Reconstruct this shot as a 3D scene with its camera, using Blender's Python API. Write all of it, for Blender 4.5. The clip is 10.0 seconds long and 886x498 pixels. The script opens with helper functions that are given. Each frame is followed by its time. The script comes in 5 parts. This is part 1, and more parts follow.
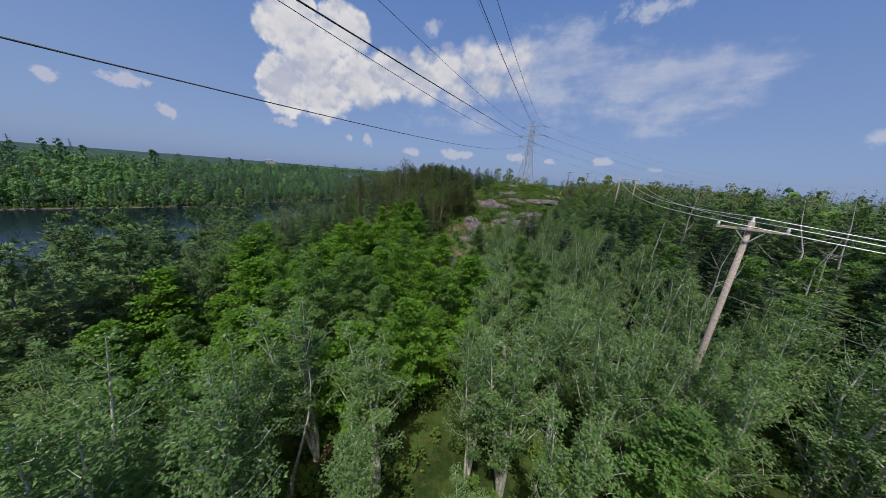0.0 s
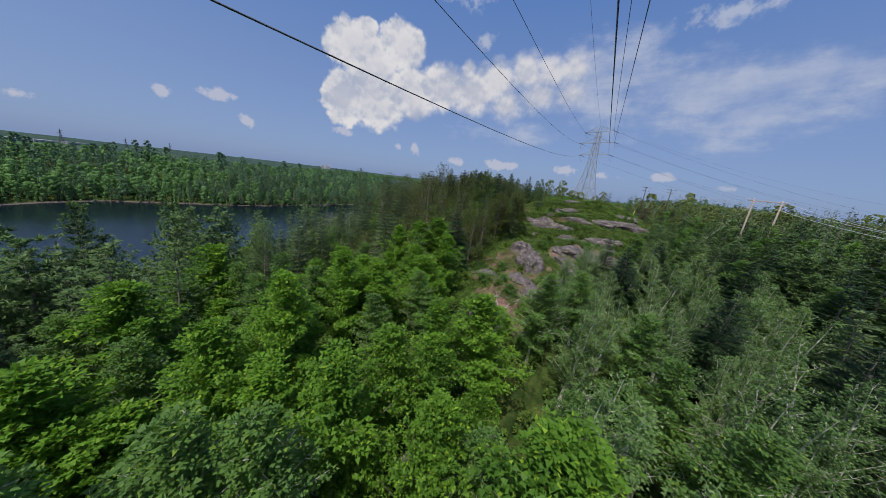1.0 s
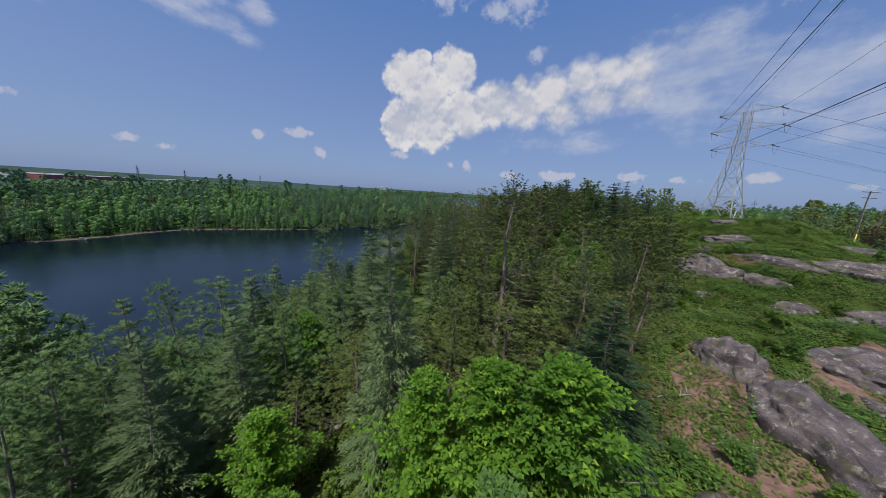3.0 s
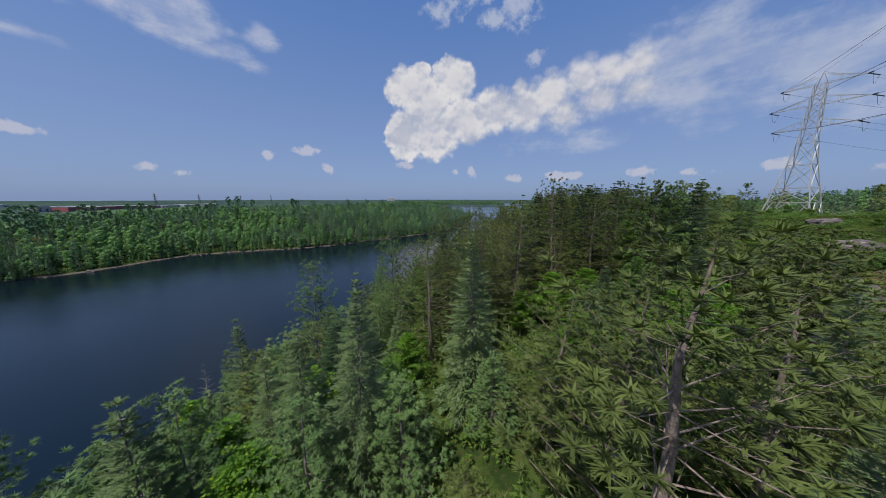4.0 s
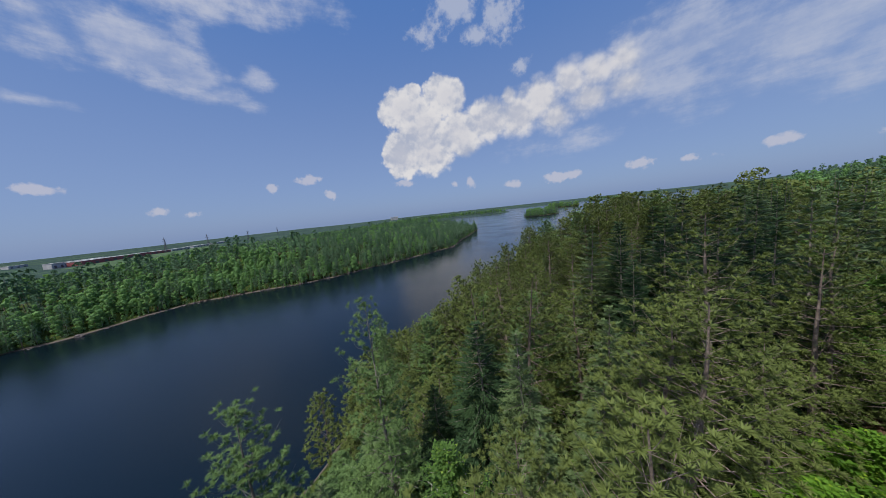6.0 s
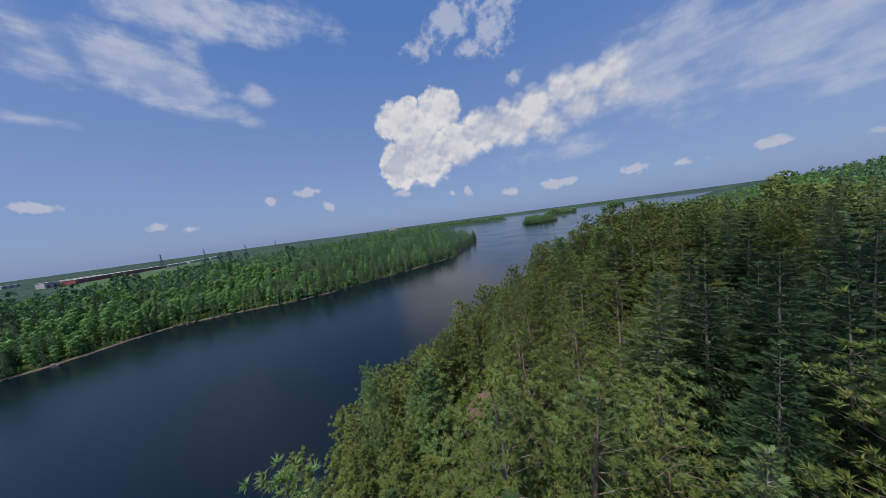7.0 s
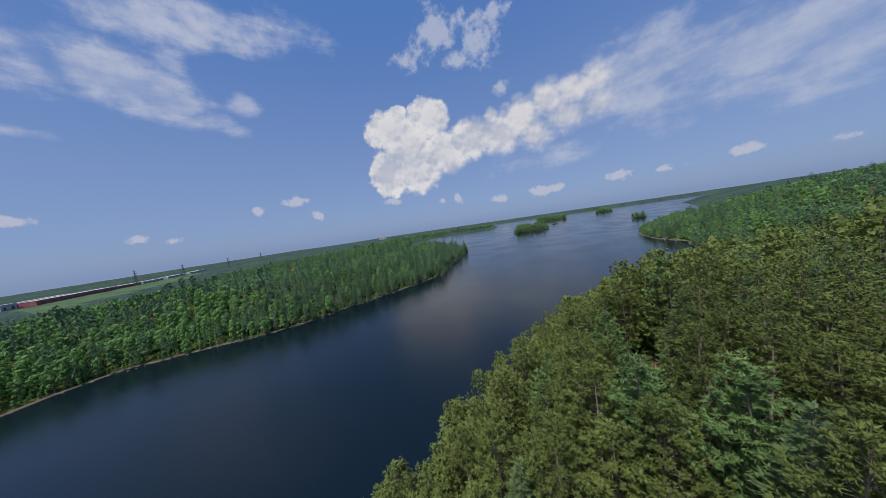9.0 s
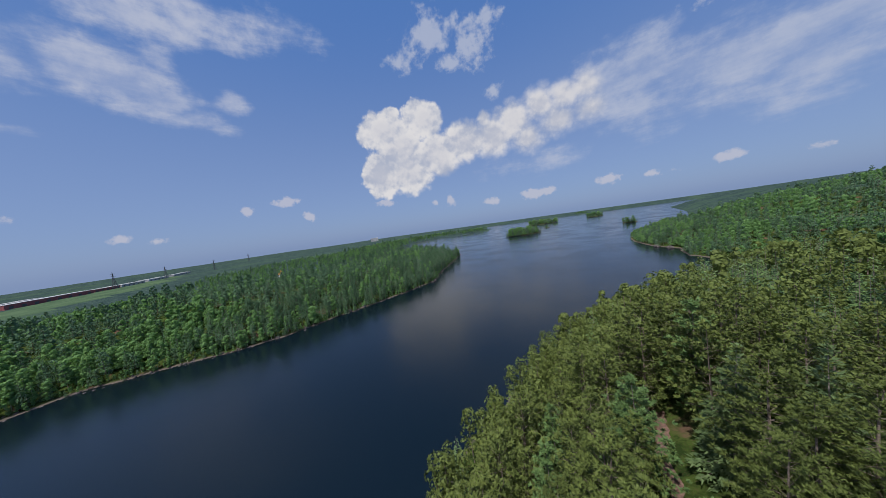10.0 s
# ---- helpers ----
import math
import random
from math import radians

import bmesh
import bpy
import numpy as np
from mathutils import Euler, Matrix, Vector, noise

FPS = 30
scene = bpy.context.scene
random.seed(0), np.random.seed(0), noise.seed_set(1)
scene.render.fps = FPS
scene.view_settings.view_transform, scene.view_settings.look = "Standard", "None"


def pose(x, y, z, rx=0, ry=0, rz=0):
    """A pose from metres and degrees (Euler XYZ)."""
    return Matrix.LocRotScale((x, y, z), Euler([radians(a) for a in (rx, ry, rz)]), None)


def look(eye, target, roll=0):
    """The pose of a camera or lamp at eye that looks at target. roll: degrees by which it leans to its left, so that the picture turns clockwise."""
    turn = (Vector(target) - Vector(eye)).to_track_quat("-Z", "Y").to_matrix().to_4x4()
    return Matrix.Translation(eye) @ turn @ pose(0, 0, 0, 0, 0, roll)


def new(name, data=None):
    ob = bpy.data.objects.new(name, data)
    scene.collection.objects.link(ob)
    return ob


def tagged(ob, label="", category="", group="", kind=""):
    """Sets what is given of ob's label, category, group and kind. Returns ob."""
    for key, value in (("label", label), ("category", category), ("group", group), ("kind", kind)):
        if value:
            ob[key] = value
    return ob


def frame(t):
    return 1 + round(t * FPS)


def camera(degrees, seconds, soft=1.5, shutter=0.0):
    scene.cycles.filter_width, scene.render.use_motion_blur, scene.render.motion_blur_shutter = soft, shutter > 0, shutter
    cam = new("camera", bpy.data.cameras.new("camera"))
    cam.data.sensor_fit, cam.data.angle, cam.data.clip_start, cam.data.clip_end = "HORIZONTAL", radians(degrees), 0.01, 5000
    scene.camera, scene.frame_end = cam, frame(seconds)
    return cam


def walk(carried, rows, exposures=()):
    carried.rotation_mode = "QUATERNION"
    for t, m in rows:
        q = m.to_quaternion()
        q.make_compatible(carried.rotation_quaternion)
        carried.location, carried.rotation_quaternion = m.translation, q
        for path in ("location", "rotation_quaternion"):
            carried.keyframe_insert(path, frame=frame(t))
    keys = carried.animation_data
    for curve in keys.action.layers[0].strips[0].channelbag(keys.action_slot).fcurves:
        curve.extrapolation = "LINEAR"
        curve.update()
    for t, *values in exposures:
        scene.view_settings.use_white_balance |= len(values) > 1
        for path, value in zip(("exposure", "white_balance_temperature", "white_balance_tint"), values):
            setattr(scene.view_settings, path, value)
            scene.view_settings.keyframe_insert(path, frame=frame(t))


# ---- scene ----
# ---- camera ----
cam = camera(117.8, 10.0, soft=0.7)
PATH = [
    (0.0, 0.00, 0.00, 57.38, 74.57, -4.57, 1.01),
    (0.5, -0.23, 10.41, 57.34, 75.06, -5.79, 5.56),
    (1.0, -0.87, 19.47, 57.23, 75.60, -6.60, 9.88),
    (1.5, -2.11, 28.06, 57.04, 76.10, -6.68, 13.84),
    (2.0, -4.12, 35.82, 56.83, 76.77, -6.05, 17.07),
    (2.5, -6.88, 43.16, 57.02, 77.35, -5.12, 19.37),
    (3.0, -10.06, 50.31, 57.81, 77.87, -3.65, 20.69),
    (3.2, -11.33, 53.13, 58.13, 78.17, -3.01, 21.07),
    (4.3, -18.08, 65.40, 59.69, 79.65, 1.16, 22.24),
    (4.5, -19.12, 67.33, 60.15, 79.75, 1.96, 22.30),
    (5.0, -21.55, 72.23, 61.10, 80.54, 3.64, 22.53),
    (5.5, -24.07, 77.13, 62.21, 81.40, 4.82, 22.57),
    (5.7, -24.97, 79.24, 62.77, 81.58, 5.22, 22.69),
    (6.8, -28.57, 89.82, 65.17, 83.86, 8.50, 21.94),
    (7.0, -29.73, 92.03, 65.68, 83.94, 7.53, 22.24),
    (7.5, -32.43, 99.32, 68.56, 84.51, 7.95, 21.79),
    (8.0, -34.66, 107.31, 71.61, 84.78, 8.17, 21.32),
    (8.5, -36.34, 114.91, 74.35, 85.03, 8.37, 20.82),
    (9.0, -37.55, 122.45, 77.06, 85.25, 8.39, 20.25),
    (9.5, -38.50, 129.14, 79.65, 85.34, 8.30, 19.53),
    (10.0, -39.43, 135.50, 82.34, 85.42, 7.99, 18.66),
]

walk(cam, [(t, pose(x, y, z, rx, ry, rz)) for t, x, y, z, rx, ry, rz in PATH])

# ---- light ----
SUN_EL, SUN_AZ = radians(62), radians(196)      # azimuth clockwise from +y
sun_to = Vector((math.sin(SUN_AZ) * math.cos(SUN_EL), math.cos(SUN_AZ) * math.cos(SUN_EL), math.sin(SUN_EL)))
sun_data = bpy.data.lights.new("sun", "SUN")
sun_data.energy, sun_data.angle, sun_data.color = 4.3, radians(0.53), (1.0, 0.965, 0.91)
sun = new("sun", sun_data)
sun.matrix_world = look((0, 0, 300), (-sun_to.x, -sun_to.y, 300 - sun_to.z))
scene.view_settings.exposure = 0.0


class Nodes:
    """A thin writer for node trees."""

    def __init__(self, tree):
        self.tree = tree
        tree.nodes.clear()

    def add(self, kind, **sockets):
        node = self.tree.nodes.new(kind)
        for key, value in sockets.items():
            key = int(key[1:]) if key[0] == "i" and key[1:].isdigit() else key.replace("__", " ")
            self.put(node.inputs[key], value)
        return node

    def put(self, socket, value):
        if isinstance(value, bpy.types.NodeSocket):
            self.tree.links.new(value, socket)
        elif isinstance(value, bpy.types.Node):
            self.tree.links.new(value.outputs[0], socket)
        else:
            socket.default_value = value

    def math(self, op, a, b=0.0, c=0.0, clamp=False):
        node = self.add("ShaderNodeMath", i0=a, i1=b, i2=c)
        node.operation, node.use_clamp = op, clamp
        return node.outputs[0]

    def ramp(self, fac, lo, hi, a=0.0, b=1.0):
        node = self.add("ShaderNodeMapRange", Value=fac)
        node.interpolation_type = "SMOOTHSTEP"
        for i, v in ((1, lo), (2, hi), (3, a), (4, b)):
            node.inputs[i].default_value = v
        return node.outputs[0]

    def mix(self, fac, a, b, blend="MIX"):
        node = self.add("ShaderNodeMix")
        node.data_type, node.blend_type = "RGBA", blend
        for i, v in ((0, fac), (6, a), (7, b)):
            self.put(node.inputs[i], (*v, 1.0) if isinstance(v, tuple) and len(v) == 3 else v)
        return node.outputs[2]

    def noise(self, vector, scale, detail=4.0, rough=0.55):
        return self.add("ShaderNodeTexNoise", Vector=vector, Scale=scale, Detail=detail, Roughness=rough).outputs[0]


# ---- sky with its clouds ----
world = bpy.data.worlds.new("world")
scene.world = world
world.use_nodes = True
n = Nodes(world.node_tree)
sky = n.add("ShaderNodeTexSky")
sky.sky_type, sky.sun_disc, sky.sun_elevation, sky.sun_rotation = "NISHITA", False, SUN_EL, SUN_AZ
sky.altitude, sky.air_density, sky.dust_density, sky.ozone_density = 200.0, 1.0, 1.6, 2.0
way = n.add("ShaderNodeTexCoord").outputs["Generated"]
xyz = n.add("ShaderNodeSeparateXYZ", i0=way)
deg = 180 / math.pi
az = n.math("MULTIPLY", n.math("ARCTAN2", xyz.outputs[0], xyz.outputs[1]), deg)
el = n.math("MULTIPLY", n.math("ARCSINE", xyz.outputs[2]), deg)
fine = n.add("ShaderNodeTexNoise", Vector=way, Scale=9.0, Detail=9.0, Roughness=0.62)
puff = n.add("ShaderNodeTexNoise", Vector=way, Scale=38.0, Detail=6.0, Roughness=0.6)


def clouds(blobs, soft, rag, torn_by, swell=1.18):
    """Cover by a group of clouds: soft ellipses (azimuth, elevation, half width, half height, strength) in degrees, torn by noise."""
    total = None
    for a, e, w, h, s in blobs:
        dx = n.math("DIVIDE", n.math("SUBTRACT", az, a), w)
        dy = n.math("DIVIDE", n.math("SUBTRACT", el, e), h)
        d = n.math("SQRT", n.math("ADD", n.math("MULTIPLY", dx, dx), n.math("MULTIPLY", dy, dy)))
        v = n.math("MULTIPLY", n.math("SUBTRACT", swell, d), s)
        total = v if total is None else n.math("SMOOTH_MAX", total, v, 0.35)
    torn = n.math("ADD", total, n.math("MULTIPLY", n.math("SUBTRACT", torn_by, 0.5), rag))
    return torn, n.ramp(n.math("DIVIDE", torn, soft), 0.0, 1.0)


def billows(vector):
    """Heaped rounded lobes at three sizes, about 0 to 1."""
    bent = n.add("ShaderNodeVectorMath", i0=vector, i1=n.add("ShaderNodeVectorMath", i0=n.add("ShaderNodeTexNoise", Vector=vector, Scale=30.0, Detail=4.0).outputs[1], i1=(0.022, 0.022, 0.022)))
    bent.inputs[1].links[0].from_node.operation = "MULTIPLY"
    total = None
    for scale, weight in ((19.0, 0.6), (46.0, 0.28), (110.0, 0.12)):
        cell = n.add("ShaderNodeTexVoronoi", Vector=bent, Scale=scale)
        v = n.math("MULTIPLY", n.math("SUBTRACT", 1.0, n.math("MULTIPLY", cell.outputs[0], 1.15)), weight)
        total = v if total is None else n.math("ADD", total, v)
    return total


# the large cumulus, its thin sheet to the north-east, the broken cloud in the west and overhead, and the small ones low down
heap = billows(way)
heap_up = billows(n.add("ShaderNodeVectorMath", i0=way, i1=(-0.004, 0.0, 0.013)))
streaks = n.add("ShaderNodeMapping", Vector=way, Scale=(7.0, 7.0, 26.0), Rotation=(0.0, 0.35, 0.0))
wisp = n.math("ADD", n.math("MULTIPLY", fine.outputs[0], 0.55), n.math("MULTIPLY", n.noise(streaks, 1.0, 7.0, 0.6), 0.45))
shred = n.math("ADD", n.math("MULTIPLY", puff.outputs[0], 0.6), n.math("MULTIPLY", fine.outputs[0], 0.4))
main, main_cover = clouds([(-19.7, 21.6, 4.1, 3.4, 1), (-28.1, 20.2, 5.2, 3.3, 1), (-24.8, 16.8, 5.1, 4.1, 1), (-29.8, 12, 3.9, 4.1, 1), (-24.3, 12.4, 5.1, 4.6, 1), (-17.8, 14.8, 5.1, 4.4, 1), (-11.7, 16.4, 4.7, 4, 1), (-7.4, 19.7, 1.3, 1.7, 0.9), (-5.9, 16.2, 4.7, 3.9, 1), (-1.4, 18.3, 4.4, 3.7, 1), (3.4, 19.8, 3.9, 3.3, 1), (7.7, 20.2, 3.4, 2.9, 1), (0.6, 14.8, 3.6, 3.3, 0.9), (6.1, 16.4, 4.1, 3.2, 1), (11.2, 20.7, 3.2, 2.8, 0.9), (11.3, 17, 4, 3, 0.8), (-26.1, 23.1, 1.6, 1.3, 0.8)], n.ramp(n.math("SUBTRACT", az, n.math("MULTIPLY", el, 0.6)), -38.0, 4.0, 0.2, 1.0), 0.52, heap)
sheet, sheet_cover = clouds([(14.7, 20, 4.4, 3.8, 1), (19.6, 19.9, 4.4, 3.8, 1), (24.8, 17.8, 4.3, 3.3, 1), (29.2, 16.8, 4, 3, 1), (33.3, 16, 3.7, 2.8, 1), (35.7, 13.5, 2.9, 3.3, 0.9), (18.7, 15.2, 5.3, 2.6, 0.6), (27.3, 13, 5.4, 2.3, 0.6), (32.9, 11.6, 3.4, 2.4, 0.6), (3.6, 10.1, 7.6, 1.4, 0.35), (36.3, 16, 2.2, 2.6, 0.9), (38.3, 16.8, 5.7, 2.8, 0.9), (44.3, 16.8, 2.6, 1.4, 1), (35.4, 12.8, 7.8, 2.6, 0.7)], 1.1, 3.4, wisp, 1.6)
west, west_cover = clouds([(-68.9, 25.5, 3.1, 2.7, 1.1), (-65.3, 25.1, 4.8, 3, 1.1), (-61.7, 23.4, 4.2, 2.5, 1), (-58.1, 21.4, 3, 1.4, 0.9), (-54.9, 20.3, 1.9, 0.8, 0.8), (-53.3, 24.2, 2, 1.4, 0.85), (-61.3, 28.2, 1.7, 1.8, 0.8), (-74.4, 24.6, 2.9, 2.1, 0.6), (-75.9, 26.7, 2.3, 2.1, 0.5), (-72.6, 27.9, 4, 1.7, 0.5), (-64.3, 32.3, 7.3, 1.9, 0.75), (-54.8, 33.9, 10.2, 2, 0.65), (-43.7, 34.5, 5.8, 1.8, 0.45), (-76.8, 17.5, 3, 0.6, 0.55)], 1.0, 3.2, wisp, 1.55)
top, top_cover = clouds([(-16.1, 34.4, 3.7, 2.6, 0.8), (-8.1, 31.4, 3, 2.5, 0.8), (-12.4, 29.9, 2.8, 1.1, 0.7), (-22.3, 30.9, 2.3, 1.1, 0.6), (-4.6, 34.4, 3, 1.2, 0.7), (-19.4, 32.6, 2.5, 1.6, 0.6), (-4.7, 24.1, 1.2, 1.4, 0.6), (-11, 35, 3.2, 1.3, 0.5), (31.1, 25.1, 4.3, 1, 0.7), (55.3, 7.8, 1, 0.8, 0.9)], 0.9, 4.2, shred, 1.45)
small, small_cover = clouds([(-47.9, 8.6, 2, 0.8, 0.95), (-44.4, 5.6, 1, 0.8, 0.9), (-54, 7.4, 0.9, 0.6, 0.8), (0.6, 4.2, 2.2, 0.9, 0.95), (3.3, 4.4, 1.7, 0.6, 0.9), (13.7, 4.5, 1.7, 0.8, 0.95), (28.4, 4.4, 1.5, 0.7, 0.95), (-29.7, 6.6, 2, 0.7, 0.7), (-7.9, 4, 1.3, 0.7, 0.85), (-16.1, 5.3, 0.9, 0.9, 0.85), (-19.5, 5.4, 0.7, 0.5, 0.7), (19.9, 4, 1, 0.5, 0.7), (22.1, 3.8, 0.7, 0.4, 0.5), (-78.5, 7.7, 1.7, 0.6, 0.9), (-68.9, 4.5, 1.3, 0.5, 0.5), (-65.5, 3.7, 0.9, 0.5, 0.6), (36.1, 3.6, 0.8, 0.5, 0.6)], 0.6, 2.6, puff.outputs[0], 1.3)
lit_way = n.add("ShaderNodeVectorMath", i0=way, i1=(-0.012, -0.004, 0.036))
relief = n.math("SUBTRACT", n.noise(way, 8.0, 5.0, 0.52), n.noise(lit_way, 8.0, 5.0, 0.52))
form = n.math("ADD", n.math("MULTIPLY", n.math("SUBTRACT", heap, heap_up), 0.42), relief)
shade = n.mix(n.ramp(form, -0.2, 0.16), (0.43, 0.475, 0.6), (0.78, 0.765, 0.775))
shade = n.mix(n.ramp(main, 0.25, 1.0, 0.0, 0.5), shade, (0.6, 0.605, 0.67))
thin = n.ramp(wisp, 0.36, 0.64, 0.35, 1.0)
blue = n.mix(1.0, sky.outputs[0], (0.1, 0.12, 0.15), "MULTIPLY")
clear_sky = n.mix(n.ramp(el, 0.0, 42.0), (0.235, 0.325, 0.56), (0.085, 0.205, 0.53))
haze = n.mix(0.8, blue, clear_sky)
facing = n.add("ShaderNodeVectorMath", i0=way, i1=tuple(sun_to))
facing.operation = "DOT_PRODUCT"
fill_aureole = n.ramp(facing.outputs["Value"], 0.72, 1.0)        # hazy glow round the sun, added out of view to lift the shadows
haze = n.mix(n.math("MULTIPLY", fill_aureole, 0.9), haze, (1.6, 1.52, 1.45))
col = n.mix(n.math("MULTIPLY", n.math("MULTIPLY", sheet_cover, thin), 0.8), haze, (0.49, 0.54, 0.68))
col = n.mix(n.math("MULTIPLY", n.math("MULTIPLY", west_cover, thin), 0.8), col, (0.56, 0.59, 0.70))
col = n.mix(n.math("MULTIPLY", top_cover, 0.6), col, (0.58, 0.61, 0.70))
col = n.mix(n.math("MULTIPLY", small_cover, 0.55), col, (0.66, 0.63, 0.68))
col = n.mix(n.math("MULTIPLY", main_cover, 0.97), col, shade)
back = n.add("ShaderNodeBackground", Color=col, Strength=0.93)
n.add("ShaderNodeOutputWorld", Surface=back)


# ---- materials ----
def material(name):
    m = bpy.data.materials.new(name)
    m.use_nodes = True
    return m, Nodes(m.node_tree)


def finish(n, shader, bump=None):
    n.add("ShaderNodeOutputMaterial", Surface=shader)


def leaf_material(name, dark, light, tip=None, passing=0.3, gloss=0.35):
    """Foliage: base colour between two tones per leaf and per tree, with light coming through."""
    m, n = material(name)
    geo = n.add("ShaderNodeNewGeometry")
    tree = n.add("ShaderNodeObjectInfo").outputs["Random"]
    patch, clump = n.noise(geo.outputs["Position"], 0.16, 1.0), n.noise(geo.outputs["Position"], 1.1, 2.0)
    k = n.math("ADD", n.math("MULTIPLY", geo.outputs["Random Per Island"], 0.2), n.math("MULTIPLY", tree, 0.2))
    k = n.math("ADD", k, n.math("MULTIPLY", n.ramp(clump, 0.3, 0.7), 0.3))
    k = n.math("ADD", k, n.math("MULTIPLY", n.ramp(patch, 0.3, 0.7), 0.35), clamp=True)
    col = n.mix(k, dark, light)
    if tip:
        col = n.mix(n.ramp(geo.outputs["Random Per Island"], 0.86, 0.97), col, tip)
    skin = n.add("ShaderNodeBsdfPrincipled", Base__Color=col, Roughness=0.5, Specular__IOR__Level=gloss)
    trans = n.add("ShaderNodeBsdfTranslucent", Color=n.mix(1.0, col, (1.25, 1.3, 0.7), "MULTIPLY"))
    finish(n, n.add("ShaderNodeMixShader", i0=passing, i1=skin, i2=trans))
    return m


def bark_material(name, a, b, scale=6.0):
    m, n = material(name)
    pos = n.add("ShaderNodeNewGeometry").outputs["Position"]
    g = n.noise(pos, scale, 6.0, 0.65)
    col = n.mix(n.ramp(g, 0.35, 0.68), a, b)
    bump = n.add("ShaderNodeBump", Height=g, Strength=0.5, Distance=0.03)
    finish(n, n.add("ShaderNodeBsdfPrincipled", Base__Color=col, Roughness=0.85, Normal=bump))
    return m


ASPEN = leaf_material("aspen_leaves", (0.076, 0.145, 0.05), (0.17, 0.27, 0.09), (0.27, 0.35, 0.15), 0.42, 0.05)
MAPLE = leaf_material("maple_leaves", (0.052, 0.125, 0.02), (0.15, 0.295, 0.03), (0.23, 0.36, 0.035), 0.42, 0.12)
BIRCH = leaf_material("birch_leaves", (0.056, 0.118, 0.036), (0.135, 0.245, 0.055), (0.19, 0.29, 0.05), 0.40, 0.12)
RED_PINE = leaf_material("red_pine_needles", (0.046, 0.066, 0.021), (0.155, 0.195, 0.055), None, 0.15, 0.08)
WHITE_PINE = leaf_material("white_pine_needles", (0.055, 0.108, 0.042), (0.155, 0.24, 0.08), None, 0.18, 0.1)
SPRUCE = leaf_material("spruce_needles", (0.055, 0.092, 0.042), (0.155, 0.22, 0.09), None, 0.16, 0.1)
FIR = leaf_material("fir_needles", (0.018, 0.04, 0.02), (0.048, 0.088, 0.036), None, 0.12, 0.06)
SHRUB = leaf_material("shrub_leaves", (0.05, 0.095, 0.026), (0.155, 0.25, 0.045), (0.2, 0.22, 0.04), 0.40, 0.1)
DEAD = leaf_material("dry_needles", (0.09, 0.055, 0.038), (0.17, 0.11, 0.07), None, 0.1, 0.1)
# leaves of far trees: distance haze put into the colour, broadleaf paler, both bluer
HAZED_LEAF = leaf_material("hazed_broadleaf", (0.08, 0.172, 0.066), (0.195, 0.335, 0.12), None, 0.3, 0.05)
HAZED_PINE = leaf_material("hazed_conifer", (0.045, 0.096, 0.056), (0.118, 0.2, 0.108), None, 0.12, 0.05)
PALE_BARK = bark_material("pale_bark", (0.28, 0.27, 0.225), (0.54, 0.52, 0.455))
GREY_BARK = bark_material("grey_bark", (0.12, 0.10, 0.085), (0.27, 0.24, 0.21))
PINE_BARK = bark_material("pine_bark", (0.11, 0.08, 0.065), (0.25, 0.2, 0.17))
DEADWOOD = bark_material("weathered_wood", (0.2, 0.185, 0.165), (0.38, 0.36, 0.33))

m, n = material("forest_ground")
pos = n.add("ShaderNodeNewGeometry").outputs["Position"]
xyz = n.add("ShaderNodeSeparateXYZ", i0=pos)
g1, g2, g3 = n.noise(pos, 0.06, 5.0), n.noise(pos, 0.45, 6.0, 0.65), n.noise(pos, 3.0, 5.0, 0.7)
col = n.mix(n.ramp(g2, 0.4, 0.62), (0.022, 0.04, 0.011), (0.055, 0.082, 0.02))
col = n.mix(n.ramp(g3, 0.52, 0.72), col, (0.09, 0.06, 0.035))
col = n.mix(n.ramp(g1, 0.6, 0.68), col, (0.13, 0.075, 0.055))
shore = n.ramp(n.math("ADD", xyz.outputs[2], n.math("MULTIPLY", g2, 1.2)), 0.9, 1.7, 1.0, 0.0)
col = n.mix(shore, col, n.mix(g3, (0.06, 0.05, 0.042), (0.17, 0.14, 0.12)))
bump = n.add("ShaderNodeBump", Height=g3, Strength=0.8, Distance=0.15)
finish(n, n.add("ShaderNodeBsdfPrincipled", Base__Color=col, Roughness=1.0, Specular__IOR__Level=0.0, Normal=bump))
GROUND = m

m, n = material("hazed_canopy")
pos = n.add("ShaderNodeNewGeometry").outputs["Position"]
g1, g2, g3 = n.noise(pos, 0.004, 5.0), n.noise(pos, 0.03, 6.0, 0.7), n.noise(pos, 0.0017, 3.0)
# forest seen from far off: blue of the haze painted into its base colour
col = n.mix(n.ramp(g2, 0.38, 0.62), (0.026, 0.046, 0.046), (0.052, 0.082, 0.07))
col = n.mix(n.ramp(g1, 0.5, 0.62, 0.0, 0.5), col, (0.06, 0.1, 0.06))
bump = n.add("ShaderNodeBump", Height=g2, Strength=1.0, Distance=8.0)
finish(n, n.add("ShaderNodeBsdfPrincipled", Base__Color=col, Roughness=1.0, Specular__IOR__Level=0.0, Normal=bump))
HAZED_CANOPY = m

m, n = material("lake_water")
pos = n.add("ShaderNodeNewGeometry").outputs["Position"]
stretch = n.add("ShaderNodeMapping", Vector=pos, Scale=(0.5, 0.8, 1.0), Rotation=(0, 0, 0.5))
r1, r2 = n.noise(stretch, 1.3, 4.0), n.noise(pos, 0.012, 4.0)
bump = n.add("ShaderNodeBump", Height=r1, Strength=0.42, Distance=0.2)
rough = n.ramp(r2, 0.35, 0.65, 0.1, 0.2)
